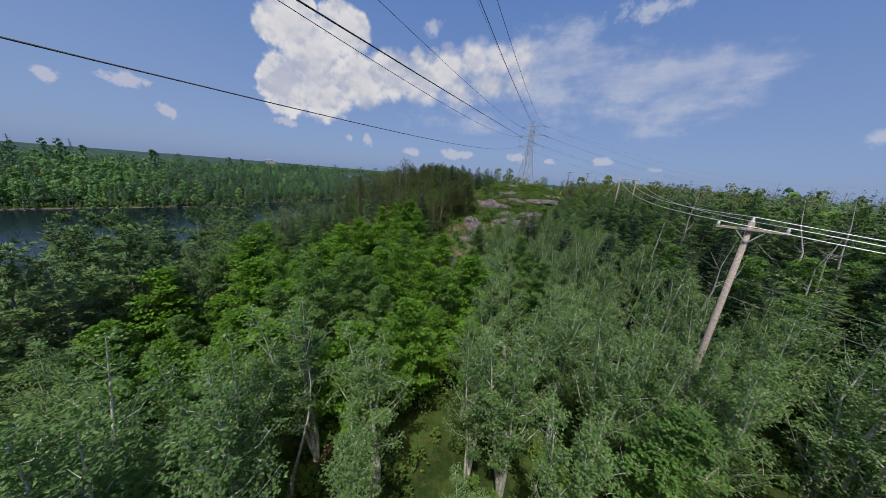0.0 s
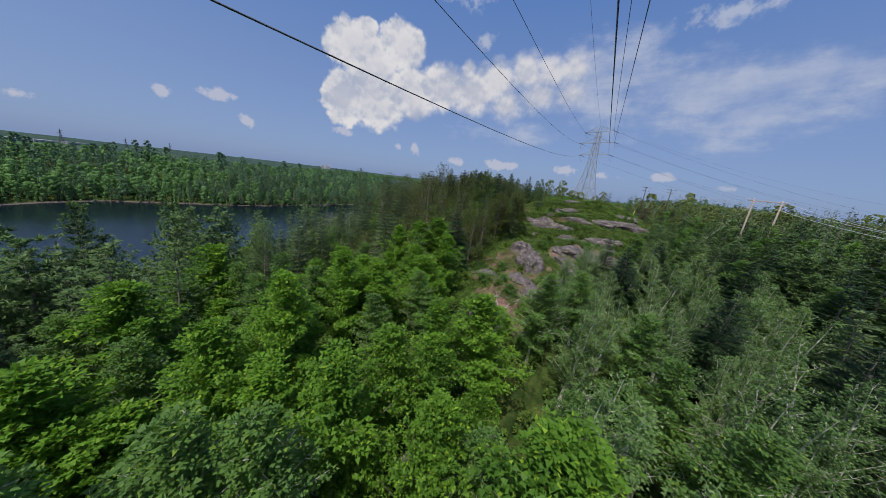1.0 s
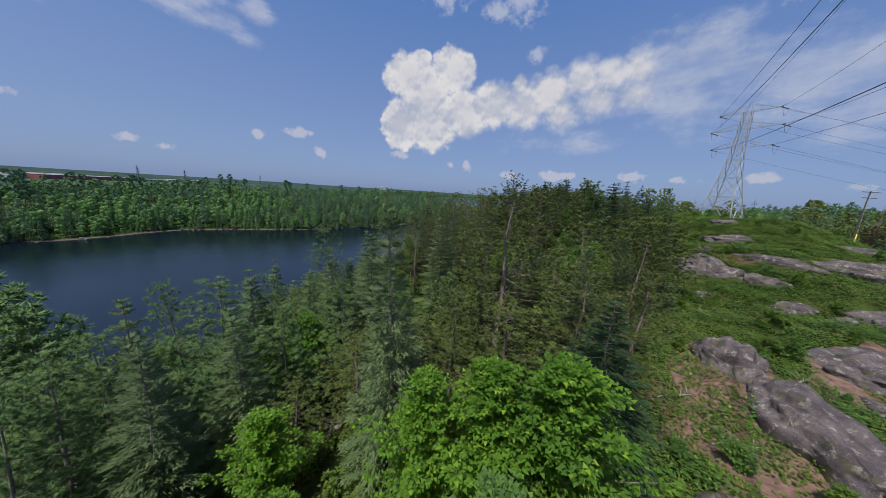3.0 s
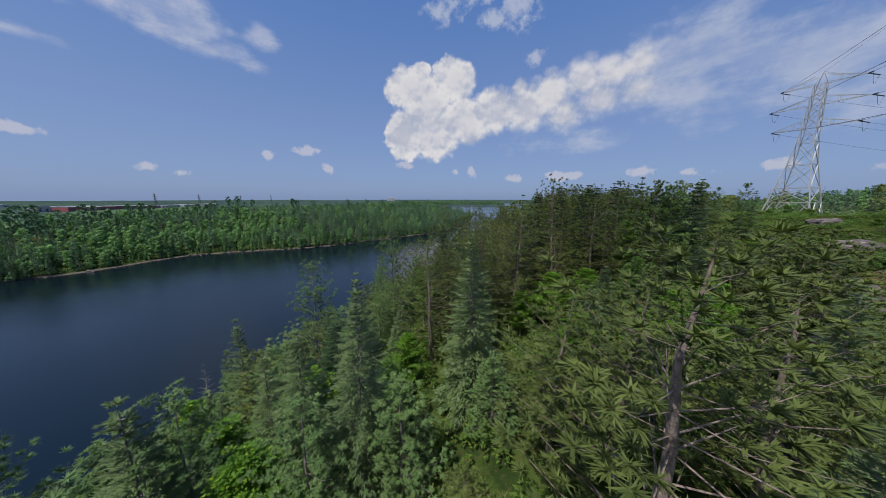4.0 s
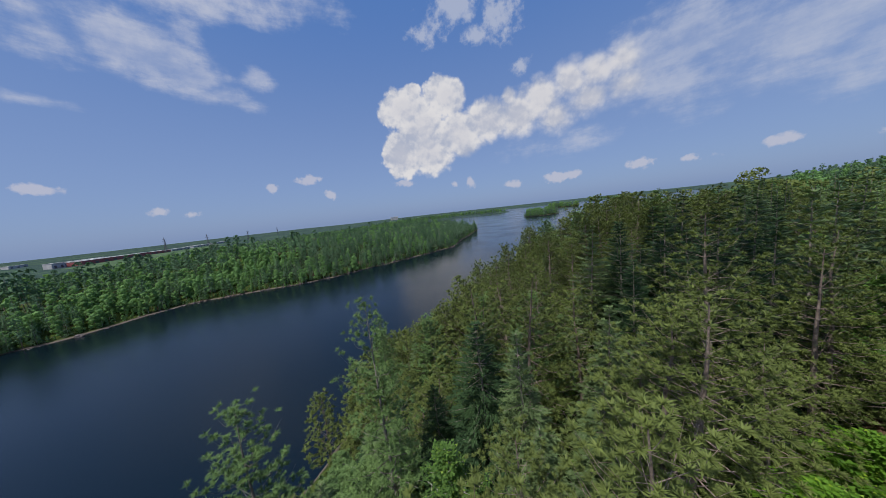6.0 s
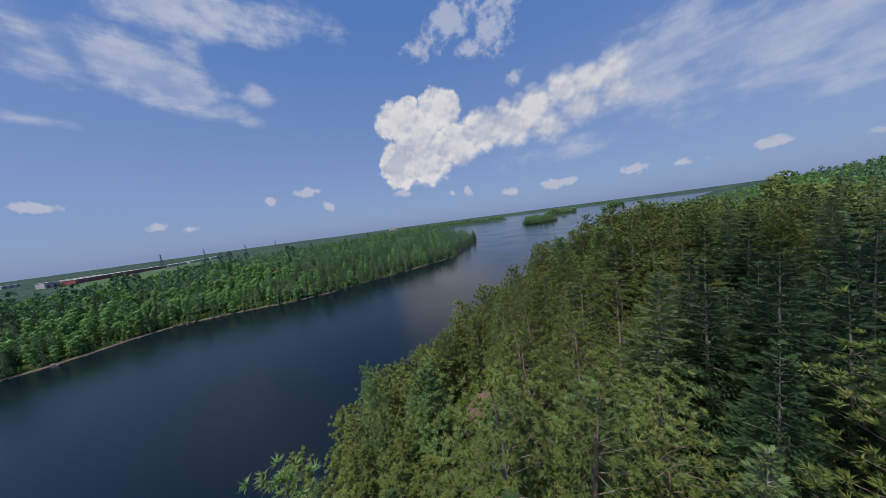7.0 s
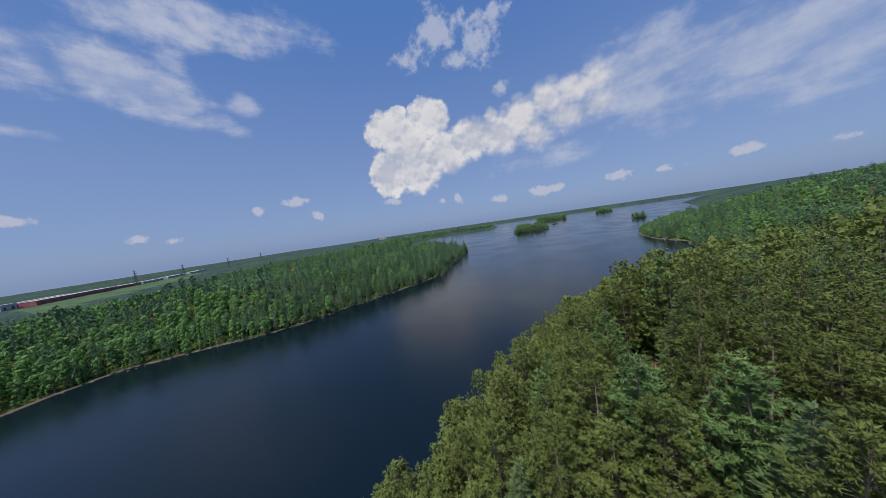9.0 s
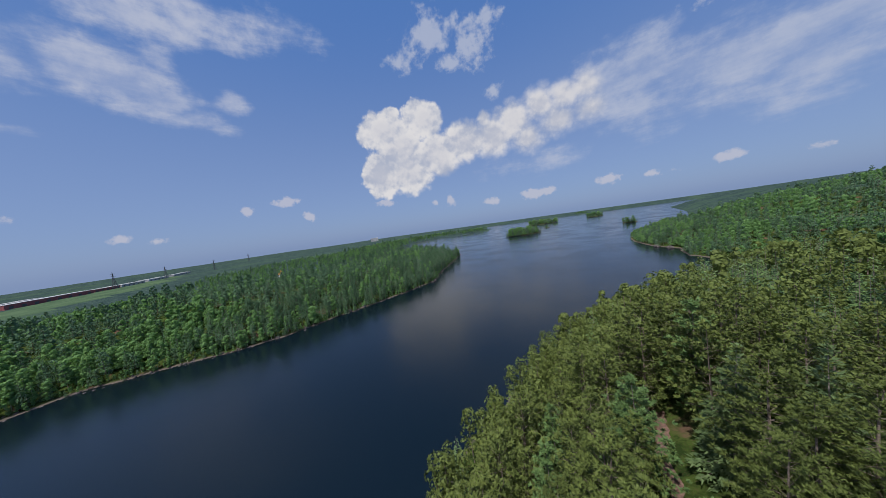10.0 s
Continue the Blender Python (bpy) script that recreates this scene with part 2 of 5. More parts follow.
finish(n, n.add("ShaderNodeBsdfPrincipled", Base__Color=(0.003, 0.008, 0.013, 1), Roughness=rough, IOR=1.333, Normal=bump))
WATER = m

m, n = material("granite")
geo = n.add("ShaderNodeNewGeometry")
pos = geo.outputs["Position"]
bent = n.add("ShaderNodeVectorMath", i0=pos, i1=n.add("ShaderNodeTexNoise", Vector=pos, Scale=0.8, Detail=4.0).outputs[1])
g1, g2, g3 = n.noise(bent, 0.35, 6.0, 0.6), n.noise(pos, 1.5, 9.0, 0.72), n.noise(pos, 11.0, 6.0, 0.75)
col = n.mix(n.ramp(g1, 0.36, 0.64), (0.06, 0.05, 0.055), (0.125, 0.103, 0.105))
col = n.mix(n.ramp(g2, 0.38, 0.48, 0.8, 0.0), col, (0.06, 0.052, 0.058))
col = n.mix(n.ramp(g2, 0.54, 0.62, 0.0, 0.8), col, (0.27, 0.25, 0.22))
col = n.mix(n.math("MULTIPLY", n.ramp(g3, 0.52, 0.66), 0.32), col, (0.30, 0.28, 0.25))
col = n.mix(n.math("MULTIPLY", n.ramp(n.noise(pos, 0.9, 5.0, 0.65), 0.56, 0.64), 0.7), col, (0.075, 0.085, 0.03))
cells = n.add("ShaderNodeTexVoronoi", Vector=bent, Scale=0.22)
cells.feature = "DISTANCE_TO_EDGE"
crack = cells.outputs[0]
col = n.mix(n.ramp(crack, 0.0, 0.008, 0.5, 0.0), col, (0.05, 0.045, 0.04))
relief = n.math("ADD", g2, n.math("ADD", n.math("MULTIPLY", g3, 0.25), n.math("MULTIPLY", n.ramp(crack, 0.0, 0.02), 0.3)))
bump = n.add("ShaderNodeBump", Height=relief, Strength=0.8, Distance=0.14)
finish(n, n.add("ShaderNodeBsdfPrincipled", Base__Color=col, Roughness=0.9, Specular__IOR__Level=0.2, Normal=bump))
GRANITE = m


def plain(name, a, b, scale, rough, metal=0.0, bumps=0.2, gloss=0.4):
    m, n = material(name)
    pos = n.add("ShaderNodeNewGeometry").outputs["Position"]
    g = n.noise(pos, scale, 6.0, 0.65)
    col = n.mix(n.ramp(g, 0.35, 0.65), a, b)
    bump = n.add("ShaderNodeBump", Height=g, Strength=bumps, Distance=0.02)
    finish(n, n.add("ShaderNodeBsdfPrincipled", Base__Color=col, Roughness=rough, Metallic=metal, Specular__IOR__Level=gloss, Normal=bump))
    return m


GALVANISED = plain("galvanised_steel", (0.33, 0.335, 0.34), (0.45, 0.455, 0.46), 3.0, 0.5, 0.3)
INSULATOR = plain("dark_insulator", (0.045, 0.05, 0.06), (0.08, 0.085, 0.095), 5.0, 0.35)
WIRE = plain("conductor", (0.05, 0.05, 0.055), (0.09, 0.09, 0.095), 2.0, 0.6, 0.3)
BRIGHT_WIRE = plain("bare_aluminium_wire", (0.48, 0.49, 0.5), (0.6, 0.61, 0.62), 2.0, 0.45, 0.3)
POLE_WOOD = plain("pole_wood", (0.24, 0.19, 0.16), (0.38, 0.32, 0.28), 9.0, 0.85)
DARK_WOOD = plain("tarred_pole_wood", (0.05, 0.042, 0.038), (0.1, 0.085, 0.075), 9.0, 0.85)
PORCELAIN = plain("porcelain", (0.5, 0.5, 0.5), (0.65, 0.65, 0.65), 4.0, 0.3)
RED_WALL = plain("red_cladding", (0.2, 0.055, 0.065), (0.27, 0.08, 0.085), 0.05, 0.7)
PALE_WALL = plain("pale_cladding", (0.3, 0.3, 0.31), (0.42, 0.42, 0.43), 0.05, 0.7)
ROOF = plain("pale_roof", (0.36, 0.36, 0.38), (0.5, 0.5, 0.51), 0.03, 0.8)
YELLOW = plain("yellow_sleeve", (0.7, 0.55, 0.05), (0.8, 0.65, 0.08), 4.0, 0.5)
ORANGE = plain("orange_paint", (0.75, 0.28, 0.04), (0.85, 0.36, 0.06), 2.0, 0.5)
FIELD = plain("mown_field", (0.05, 0.085, 0.05), (0.08, 0.125, 0.07), 0.01, 1.0, 0.0, 0.2, 0.0)
LITTER = plain("red_needle_litter", (0.105, 0.062, 0.05), (0.195, 0.118, 0.092), 1.6, 0.95, 0.0, 0.6)


# ---- the lie of the land ----
NEAR = [(-900, -4300), (-420, -900), (-250, -420), (-165, -200), (-120, -60), (-104, 20), (-100, 60), (-92, 95), (-86, 120), (-87, 150), (-83, 178), (-75, 205), (-64, 236), (-44, 285), (4, 352),
        (44, 402), (104, 448), (190, 468), (226, 494), (200, 522), (166, 526), (150, 575), (166, 640), (152, 680), (148, 770), (168, 865), (260, 990), (420, 1150),
        (640, 1700), (900, 2500), (1300, 3100), (1900, 3600), (2600, 4300), (4600, 4600), (4600, -4600)]
FAR = [(-1500, -4400), (-700, -700), (-480, -160), (-400, 60), (-372, 130), (-366, 165), (-371, 190), (-372, 214), (-352, 237), (-328, 262), (-302, 284), (-277, 318), (-257, 373),
       (-226, 445), (-198, 525), (-214, 610), (-226, 720), (-242, 850), (-330, 960), (-480, 1060), (-640, 1180), (-760, 1480), (-870, 1850), (-800, 2260),
       (-640, 2280), (-440, 2380), (-420, 2600), (-700, 3300), (-900, 4500), (-4600, 4600), (-4600, -4600)]


def inside_distance(x, y, ring):
    """Distance from a closed shoreline, positive on land."""
    best = np.full(x.shape, 1e9)
    within = np.zeros(x.shape, bool)
    for (x0, y0), (x1, y1) in zip(ring, ring[1:] + ring[:1]):
        dx, dy = x1 - x0, y1 - y0
        k = np.clip(((x - x0) * dx + (y - y0) * dy) / (dx * dx + dy * dy), 0, 1)
        best = np.minimum(best, np.hypot(x - x0 - k * dx, y - y0 - k * dy))
        if dy:
            within ^= ((y0 > y) != (y1 > y)) & (x < x0 + (y - y0) / dy * dx)
    return np.where(within, best, -best)


def smooth(v, lo, hi):
    k = np.clip((v - lo) / (hi - lo), 0, 1)
    return k * k * (3 - 2 * k)


def wave(x, y, size, seed):
    """Smooth uneven relief, about -1 to 1."""
    r = np.random.RandomState(seed)
    total = 0
    for i in range(7):
        a, f, p = r.uniform(0, 6.28), r.uniform(0.7, 1.9) / size, r.uniform(0, 6.28)
        total = total + np.sin((x * math.cos(a) + y * math.sin(a)) * f * 6.28 + p)
    return total / 3.5


def height(x, y):
    """Ground height over the lake at z = 0."""
    x, y = np.asarray(x, float), np.asarray(y, float)
    rag = wave(x, y, 40, 3) * 2.5
    dn, df = inside_distance(x, y, NEAR) + rag, inside_distance(x, y, FAR) + rag
    cap = 42.6 - 13 * smooth(y, 185, 320) - 8 * smooth(y, 250, 350) - 14 * smooth(-y, 30, 300) - 6.5 * np.exp(-((x - 0) / 32) ** 2 - ((y - 20) / 32) ** 2)
    near = cap * smooth(dn, -6, 100 - 27 * smooth(y, 58, 94))
    near = near + 13 * np.exp(-((x - 38) / 40) ** 2 - ((y - 152) / 50) ** 2)
    near = near + 34 * smooth(dn, 30, 330) * smooth(y, 430, 720) * smooth(x, 120, 420)
    near = near + 8 * smooth(x, 120, 320) * smooth(-y, -330, 100)
    near = near + wave(x, y, 26, 5) * 0.9 * smooth(dn, 4, 30) + wave(x, y, 180, 6) * 3 * smooth(dn, 120, 260)
    crest = (14.5 + 9 * np.exp(-((y - 350) / 140) ** 2)) * (1 - 0.5 * smooth(y, 560, 900)) * (1 - 0.9 * smooth(df, 130, 420)) * smooth(y, -300, 60)
    far = 6 * (1 - np.exp(-np.maximum(df, 0) / 12)) + crest * smooth(df, 4, 95) + wave(x, y, 60, 7) * 1.6 * smooth(df, 10, 60)
    far = far - 6 * smooth(-x, 560, 900) * smooth(-y, -900, -200) + 26 * smooth(np.hypot(x, y), 2300, 4200)
    h = np.where(dn > 0, near, np.where(df > 0, far, -4.0 * (1 - np.exp(np.maximum(dn, df) / 8))))
    return np.maximum(h, -4 + 46 * smooth(y + wave(x, y, 900, 9) * 60, 4120, 4420))


def quad_mesh(name, verts, quads, mats, index=None, smooth_shade=False):
    """A mesh from arrays of corners and faces of four; a fourth of -1 leaves a triangle."""
    me = bpy.data.meshes.new(name)
    verts, quads = np.asarray(verts, np.float32), np.asarray(quads, np.int32)
    corners = (quads >= 0).sum(1)
    loops = quads[quads >= 0]
    me.vertices.add(len(verts))
    me.vertices.foreach_set("co", verts.ravel())
    me.loops.add(len(loops))
    me.loops.foreach_set("vertex_index", loops)
    me.polygons.add(len(quads))
    me.polygons.foreach_set("loop_start", (np.cumsum(corners) - corners).astype(np.int32))
    if index is not None:
        me.polygons.foreach_set("material_index", np.asarray(index, np.int32))
    for m in mats:
        me.materials.append(m)
    me.update(calc_edges=True)
    if smooth_shade:
        me.shade_smooth()
    return me


def spread(lo, hi, fine_lo, fine_hi, step, grow):
    """Grid lines: even within the fine stretch, growing outside it."""
    mid = list(np.arange(fine_lo, fine_hi + 0.1, step))
    for sign, end, start in ((-1, lo, fine_lo), (1, hi, fine_hi)):
        v, s, side = start, step, []
        while sign * (end - v) > 0:
            s *= grow
            v += sign * s
            side.append(v if sign * (end - v) > 0 else end)
        mid = (side[::-1] + mid) if sign < 0 else (mid + side)
    return np.array(mid)


gx, gy = spread(-4600, 4600, -120, 160, 2.0, 1.07), spread(-4600, 4600, -30, 320, 2.0, 1.07)
X, Y = np.meshgrid(gx, gy)
Z = height(X, Y)
grid = np.arange(X.size).reshape(X.shape)
faces = np.stack([grid[:-1, :-1], grid[:-1, 1:], grid[1:, 1:], grid[1:, :-1]], -1).reshape(-1, 4)
middle = np.stack([X, Y], -1).reshape(-1, 2)[faces].mean(1)
# beyond 620 m the ground takes the canopy colour blued for haze
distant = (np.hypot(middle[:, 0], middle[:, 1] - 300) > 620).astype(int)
meadow = [(-1350, 400), (-1880, 470), (-2120, 880), (-2450, 1300), (-1850, 1000), (-1480, 640)]
distant[inside_distance(middle[:, 0], middle[:, 1], meadow) > 0] = 2
ground = new("ground", quad_mesh("ground", np.stack([X, Y, Z], -1).reshape(-1, 3), faces, [GROUND, HAZED_CANOPY, FIELD], distant, smooth_shade=True))
tagged(ground, "uneven forest floor with moss, needle litter and stony shore", "ground", kind="structure")
bm = bmesh.new()
bmesh.ops.create_grid(bm, x_segments=8, y_segments=8, size=4600)
me = bpy.data.meshes.new("water")
bm.to_mesh(me)
me.materials.append(WATER)
water = tagged(new("water", me), "dark blue rippled lake between wooded shores", "lake", kind="structure")


def part(name, bm, mat, parent, label=""):
    """Link a bmesh, or a ready mesh, as one object under a thing."""
    me = bm
    if isinstance(bm, bmesh.types.BMesh):
        me = bpy.data.meshes.new(name)
        bm.to_mesh(me)
        bm.free()
        me.materials.append(mat)
    ob = new(name, me)
    ob.parent = parent
    return tagged(ob, label)


# ---- trees ----
class Wood:
    """Gathers tubes and leaves as four-sided faces."""

    def __init__(self, seed):
        self.r = np.random.RandomState(seed)
        self.v, self.q, self.count = [], [], 0

    def tube(self, path, radii, sides=5):
        path, rings = np.asarray(path, float), []
        for i, p in enumerate(path):
            d = path[min(i + 1, len(path) - 1)] - path[max(i - 1, 0)]
            d = d / (np.linalg.norm(d) + 1e-9)
            u = np.cross(d, (0.3, 0.9, 0.1) if abs(d[2]) > 0.8 else (0, 0, 1.0))
            u /= np.linalg.norm(u)
            w = np.cross(d, u)
            a = np.arange(sides) * 2 * np.pi / sides
            rings.append(p + radii[i] * (np.cos(a)[:, None] * u + np.sin(a)[:, None] * w))
        self.v.append(np.concatenate(rings))
        k = np.arange(sides)
        for i in range(len(path) - 1):
            a, b = self.count + i * sides, self.count + (i + 1) * sides
            self.q.append(np.stack([a + k, a + (k + 1) % sides, b + (k + 1) % sides, b + k], 1))
        self.count += len(path) * sides

    def leaves(self, at, along, up, length, width, fold=0.15):
        """Leaf-shaped faces at places, each along a direction with its upper side."""
        at, along, up = (np.asarray(v, float) for v in (at, along, up))
        along = along / (np.linalg.norm(along, axis=1, keepdims=True) + 1e-9)
        side = np.cross(along, up)
        side /= np.linalg.norm(side, axis=1, keepdims=True) + 1e-9
        top = np.cross(side, along)
        length, width = np.asarray(length)[:, None], np.asarray(width)[:, None]
        c = np.stack([at, at + along * length * 0.45 + side * width * 0.5 + top * width * fold, at + along * length,
                      at + along * length * 0.5 - side * width * 0.5 + top * width * fold], 1)
        self.v.append(c.reshape(-1, 3))
        self.q.append(self.count + np.arange(len(at) * 4).reshape(-1, 4))
        self.count += len(at) * 4

    def needles(self, at, along, up, length, width):
        """Three-cornered needle sprays, broad at the base."""
        at, along, up = (np.asarray(v, float) for v in (at, along, up))
        along = along / (np.linalg.norm(along, axis=1, keepdims=True) + 1e-9)
        side = np.cross(along, up)
        side /= np.linalg.norm(side, axis=1, keepdims=True) + 1e-9
        length, width = np.asarray(length)[:, None], np.asarray(width)[:, None]
        c = np.stack([at + side * width * 0.5, at - side * width * 0.5, at + along * length], 1)
        self.v.append(c.reshape(-1, 3))
        self.q.append(np.concatenate([self.count + np.arange(len(at) * 3).reshape(-1, 3), np.full((len(at), 1), -1)], 1))
        self.count += len(at) * 3

    def arrays(self):
        return np.concatenate(self.v), np.concatenate(self.q)


def unit(r, n):
    v = r.normal(size=(n, 3))
    return v / np.linalg.norm(v, axis=1, keepdims=True)


def broadleaf(seed, tall, wide, base, leaf, count, stems=1, branches=14, spray=0.8, airy=0.6, simple=False, stout=1.0, steep=1.0, plate=0.55):
    """A broadleaf tree: bent stems and limbs; leaves gathered in sprays round the limb ends. Returns wood and crown."""
    wood, crown = Wood(seed), Wood(seed + 500)
    r = wood.r
    ends = []
    for s in range(stems):
        lean = r.normal(0, 0.06 if stems == 1 else 0.14, 2)
        h = tall * r.uniform(0.86, 1.0) if s else tall
        steps = np.linspace(0, 1, 7)
        bend = r.normal(0, 0.018 * tall, (7, 2)).cumsum(0) * 0.4
        path = np.stack([lean[0] * steps * tall * 0.5 + bend[:, 0], lean[1] * steps * tall * 0.5 + bend[:, 1], steps * h - (steps == 0) * 0.6], 1)
        thick = 0.0115 * tall / stems ** 0.35 * stout
        if simple:
            wood.tube(path[::3], thick * (1 - steps[::3] * 0.9), 3)
        else:
            wood.tube(path, thick * (1 - steps * 0.93), 5)
        for b in range(branches // stems):
            k = base + (1 - base) * ((b + r.uniform(0, 1)) / (branches // stems)) ** 0.9
            k = min(k, 0.985)
            o = np.array([np.interp(k, steps, path[:, i]) for i in range(3)])
            a = b * 2.4 + r.uniform(-0.5, 0.5)
            rel = (k - base) / (1 - base)
            reach = wide * (0.6 + 0.55 * min(1.0, rel * 3.5)) * (1.03 - rel ** 1.25) * r.uniform(0.72, 1.2) + 0.1 * wide
            rise = r.uniform(0.35, 0.75) * reach * steep + 0.1
            out = np.array([math.cos(a), math.sin(a), 0.0])
            mid = o + out * reach * 0.5 + np.array([0, 0, rise * 0.35]) + r.normal(0, 0.06 * reach, 3)
            end = o + out * reach + np.array([0, 0, rise])
            if not simple:
                wood.tube([o, mid, end], thick * (1 - k * 0.85) * np.array([0.5, 0.34, 0.08]), 3)
            m = 2 + int(reach / spray)
            for j in range(m):
                f = (j + 0.7) / m
                p = o * (1 - f) ** 2 + mid * 2 * f * (1 - f) + end * f * f
                ends.append((p + r.normal(0, 0.16 * reach, 3) * (0.4, 0.4, 0.25), spray * r.uniform(0.7, 1.25) * (1.2 - 0.45 * f)))
            if airy < 1:
                for j in range(2):
                    q = mid + (end - mid) * r.uniform(0.1, 0.8)
                    wood.tube([q, q + unit(r, 1)[0] * (0.3, 0.3, 0.2) * reach + (0, 0, 0.12 * reach)], [thick * 0.13, thick * 0.03], 3)
        ends.append((path[-1], spray * 0.7))
    c = np.array([e[0] for e in ends])
    s = np.array([e[1] for e in ends])
    pick = r.choice(len(c), count, p=s ** 2 / (s ** 2).sum())
    d = unit(r, count)
    at = c[pick] + d * (s[pick] * r.uniform(0.35, 1.0, count) ** 0.6)[:, None] * (1.0, 1.0, plate)
    centre = np.array([0, 0, tall * 0.62])
    out = at - centre
    out /= np.linalg.norm(out, axis=1, keepdims=True) + 1e-9
    along = d * 0.8 + out * 0.5 + unit(r, count) * 0.6 - np.array([0, 0, 0.35])
    up = np.array([0, 0, 1.0]) + unit(r, count) * 0.55 + out * 0.35
    size = leaf * r.uniform(0.7, 1.35, count)
    crown.needles(at, along, up, size, size * r.uniform(0.8, 1.05, count))
    return wood.arrays(), crown.arrays()


def red_pine(seed, tall, wide, base, needle, tufts, per, whorls=11, flat=0.16, thin=0.2, simple=False, inner=0.38, limbs=False, peak=0.72, lift=0.75, fan=0.22):
    """A pine: straight bole, whorls of limbs, tufts of needles towards their ends."""
    wood, crown = Wood(seed), Wood(seed + 500)
    r = wood.r
    steps = np.linspace(0, 1, 6)
    bend = r.normal(0, 0.006 * tall, (6, 2)).cumsum(0)
    path = np.stack([bend[:, 0], bend[:, 1], steps * tall * 0.985 - (steps == 0) * 0.8], 1)
    thick = 0.0125 * tall
    if simple:
        wood.tube(path[[0, 5]], [thick, thick * 0.1], 3)
    else:
        wood.tube(path, thick * (1 - steps * 0.92), 6)
    spots, ways = [], []
    for w in range(whorls):
        rel = (w + r.uniform(0.1, 0.9)) / whorls
        k = base + (1 - base) * rel
        o = np.array([np.interp(k, steps, path[:, i]) for i in range(3)])
        n_b = 5 if rel < 0.85 else 4
        for b in range(n_b):
            a = b * 2 * math.pi / n_b + w * 1.3 + r.uniform(-0.35, 0.35)
            reach = wide * (0.62 + 0.5 * min(1.0, rel * 3.5)) * ((1 - rel) ** peak + 0.06) * r.uniform(0.68, 1.18)
            out = np.array([math.cos(a), math.sin(a), 0.0])
            rise = reach * (r.uniform(-0.1, 0.16) + 1.5 * rel ** 2.5 + flat)
            mid = o + out * reach * 0.55 + (0, 0, rise * 0.25)
            end = o + out * reach + (0, 0, rise)
            if not simple:
                wood.tube([o, mid, end], thick * (1 - k * 0.8) * np.array([0.24, 0.15, 0.05]), 3)
            elif limbs:
                wood.tube([o, end], thick * (1 - k * 0.8) * np.array([0.22, 0.06]), 3)
            m = max(2, int(round(tufts * reach / wide)))
            for j in range(m):
                f = inner + (1 - inner) * (j + r.uniform(0.2, 0.8)) / m
                p = o * (1 - f) ** 2 + mid * 2 * f * (1 - f) + end * f * f
                across = np.array([-out[1], out[0], 0]) * r.normal(0, fan * reach * f)
                spots.append(p + across + (0, 0, r.uniform(0, 0.12 * wide)))
                ways.append(out * 0.7 + across * 0.5 + (0, 0, lift))
    spots.append(path[-1])
    ways.append(np.array([0, 0, 1.0]))
    spots, ways = np.repeat(np.array(spots), per, 0), np.repeat(np.array(ways), per, 0)
    count = len(spots)
    d = unit(r, count)
    along = ways * 0.8 + d * (1, 1, 0.3 + 0.9 * lift)
    size = needle * r.uniform(0.7, 1.3, count)
    crown.needles(spots + d * needle * 0.12, along, unit(r, count) * 0.45 + (0, 0, 1.0), size, size * thin * r.uniform(0.8, 1.3, count))
    return wood.arrays(), crown.arrays()


def spruce(seed, tall, wide, base, needle, per, whorls=22, droop=0.25, ragged=0.25, thin=0.35, simple=False):
    """A spruce or fir: a narrow cone of drooping sprays."""
    wood, crown = Wood(seed), Wood(seed + 500)
    r = wood.r
    wood.tube([(0, 0, -0.8), (0, 0, tall * 0.5), (0, 0, tall * 0.99)], [0.012 * tall, 0.007 * tall, 0.0006 * tall], 5)
    spots, ways, sizes = [], [], []
    for w in range(whorls):
        rel = (w + r.uniform(0, 0.8)) / whorls
        z = tall * (base + (1 - base) * rel)
        n_b = 7 if rel < 0.6 else 5
        for b in range(n_b):
            a = b * 2 * math.pi / n_b + w * 0.9 + r.uniform(-0.3, 0.3)
            reach = wide * (1 - rel) ** 0.8 * r.uniform(1 - ragged, 1 + ragged) + 0.05 * wide
            out = np.array([math.cos(a), math.sin(a), 0.0])
            sag = reach * droop * r.uniform(0.5, 1.4) * (1 - rel) - reach * 0.35 * rel
            o, end = np.array([0, 0, z]), np.array([0, 0, z]) + out * reach - (0, 0, sag)
            if b % 2 == 0 and not simple:
                wood.tube([o, end], [0.0022 * tall, 0.0005 * tall], 3)
            m = max(2, int(per * (0.4 + reach / wide)))
            for j in range(m):
                f = 0.15 + 0.85 * (j + r.uniform(0, 1)) / m
                across = np.array([-out[1], out[0], 0]) * r.normal(0, 0.24 * reach * (1.15 - f))
                spots.append(o + (end - o) * f ** 0.9 + across)
                ways.append(out * 0.9 + across * 0.9 + (0, 0, -0.25 + 0.75 * rel))
                sizes.append(needle * (0.55 + 0.6 * (1 - rel)))
    for j in range(4):
        spots.append(np.array([0, 0, tall * (0.93 + 0.02 * j)]))
        ways.append(np.array([r.normal(0, 0.2), r.normal(0, 0.2), 1.0]))
        sizes.append(needle * 0.8)
    spots, ways, sizes = np.array(spots), np.array(ways), np.array(sizes)
    d = unit(r, len(spots))
    crown.needles(spots, ways + d * 0.55, d * 0.4 + (0, 0, 1.0), sizes * r.uniform(0.75, 1.3, len(spots)), sizes * thin * r.uniform(0.7, 1.3, len(spots)))
    return wood.arrays(), crown.arrays()


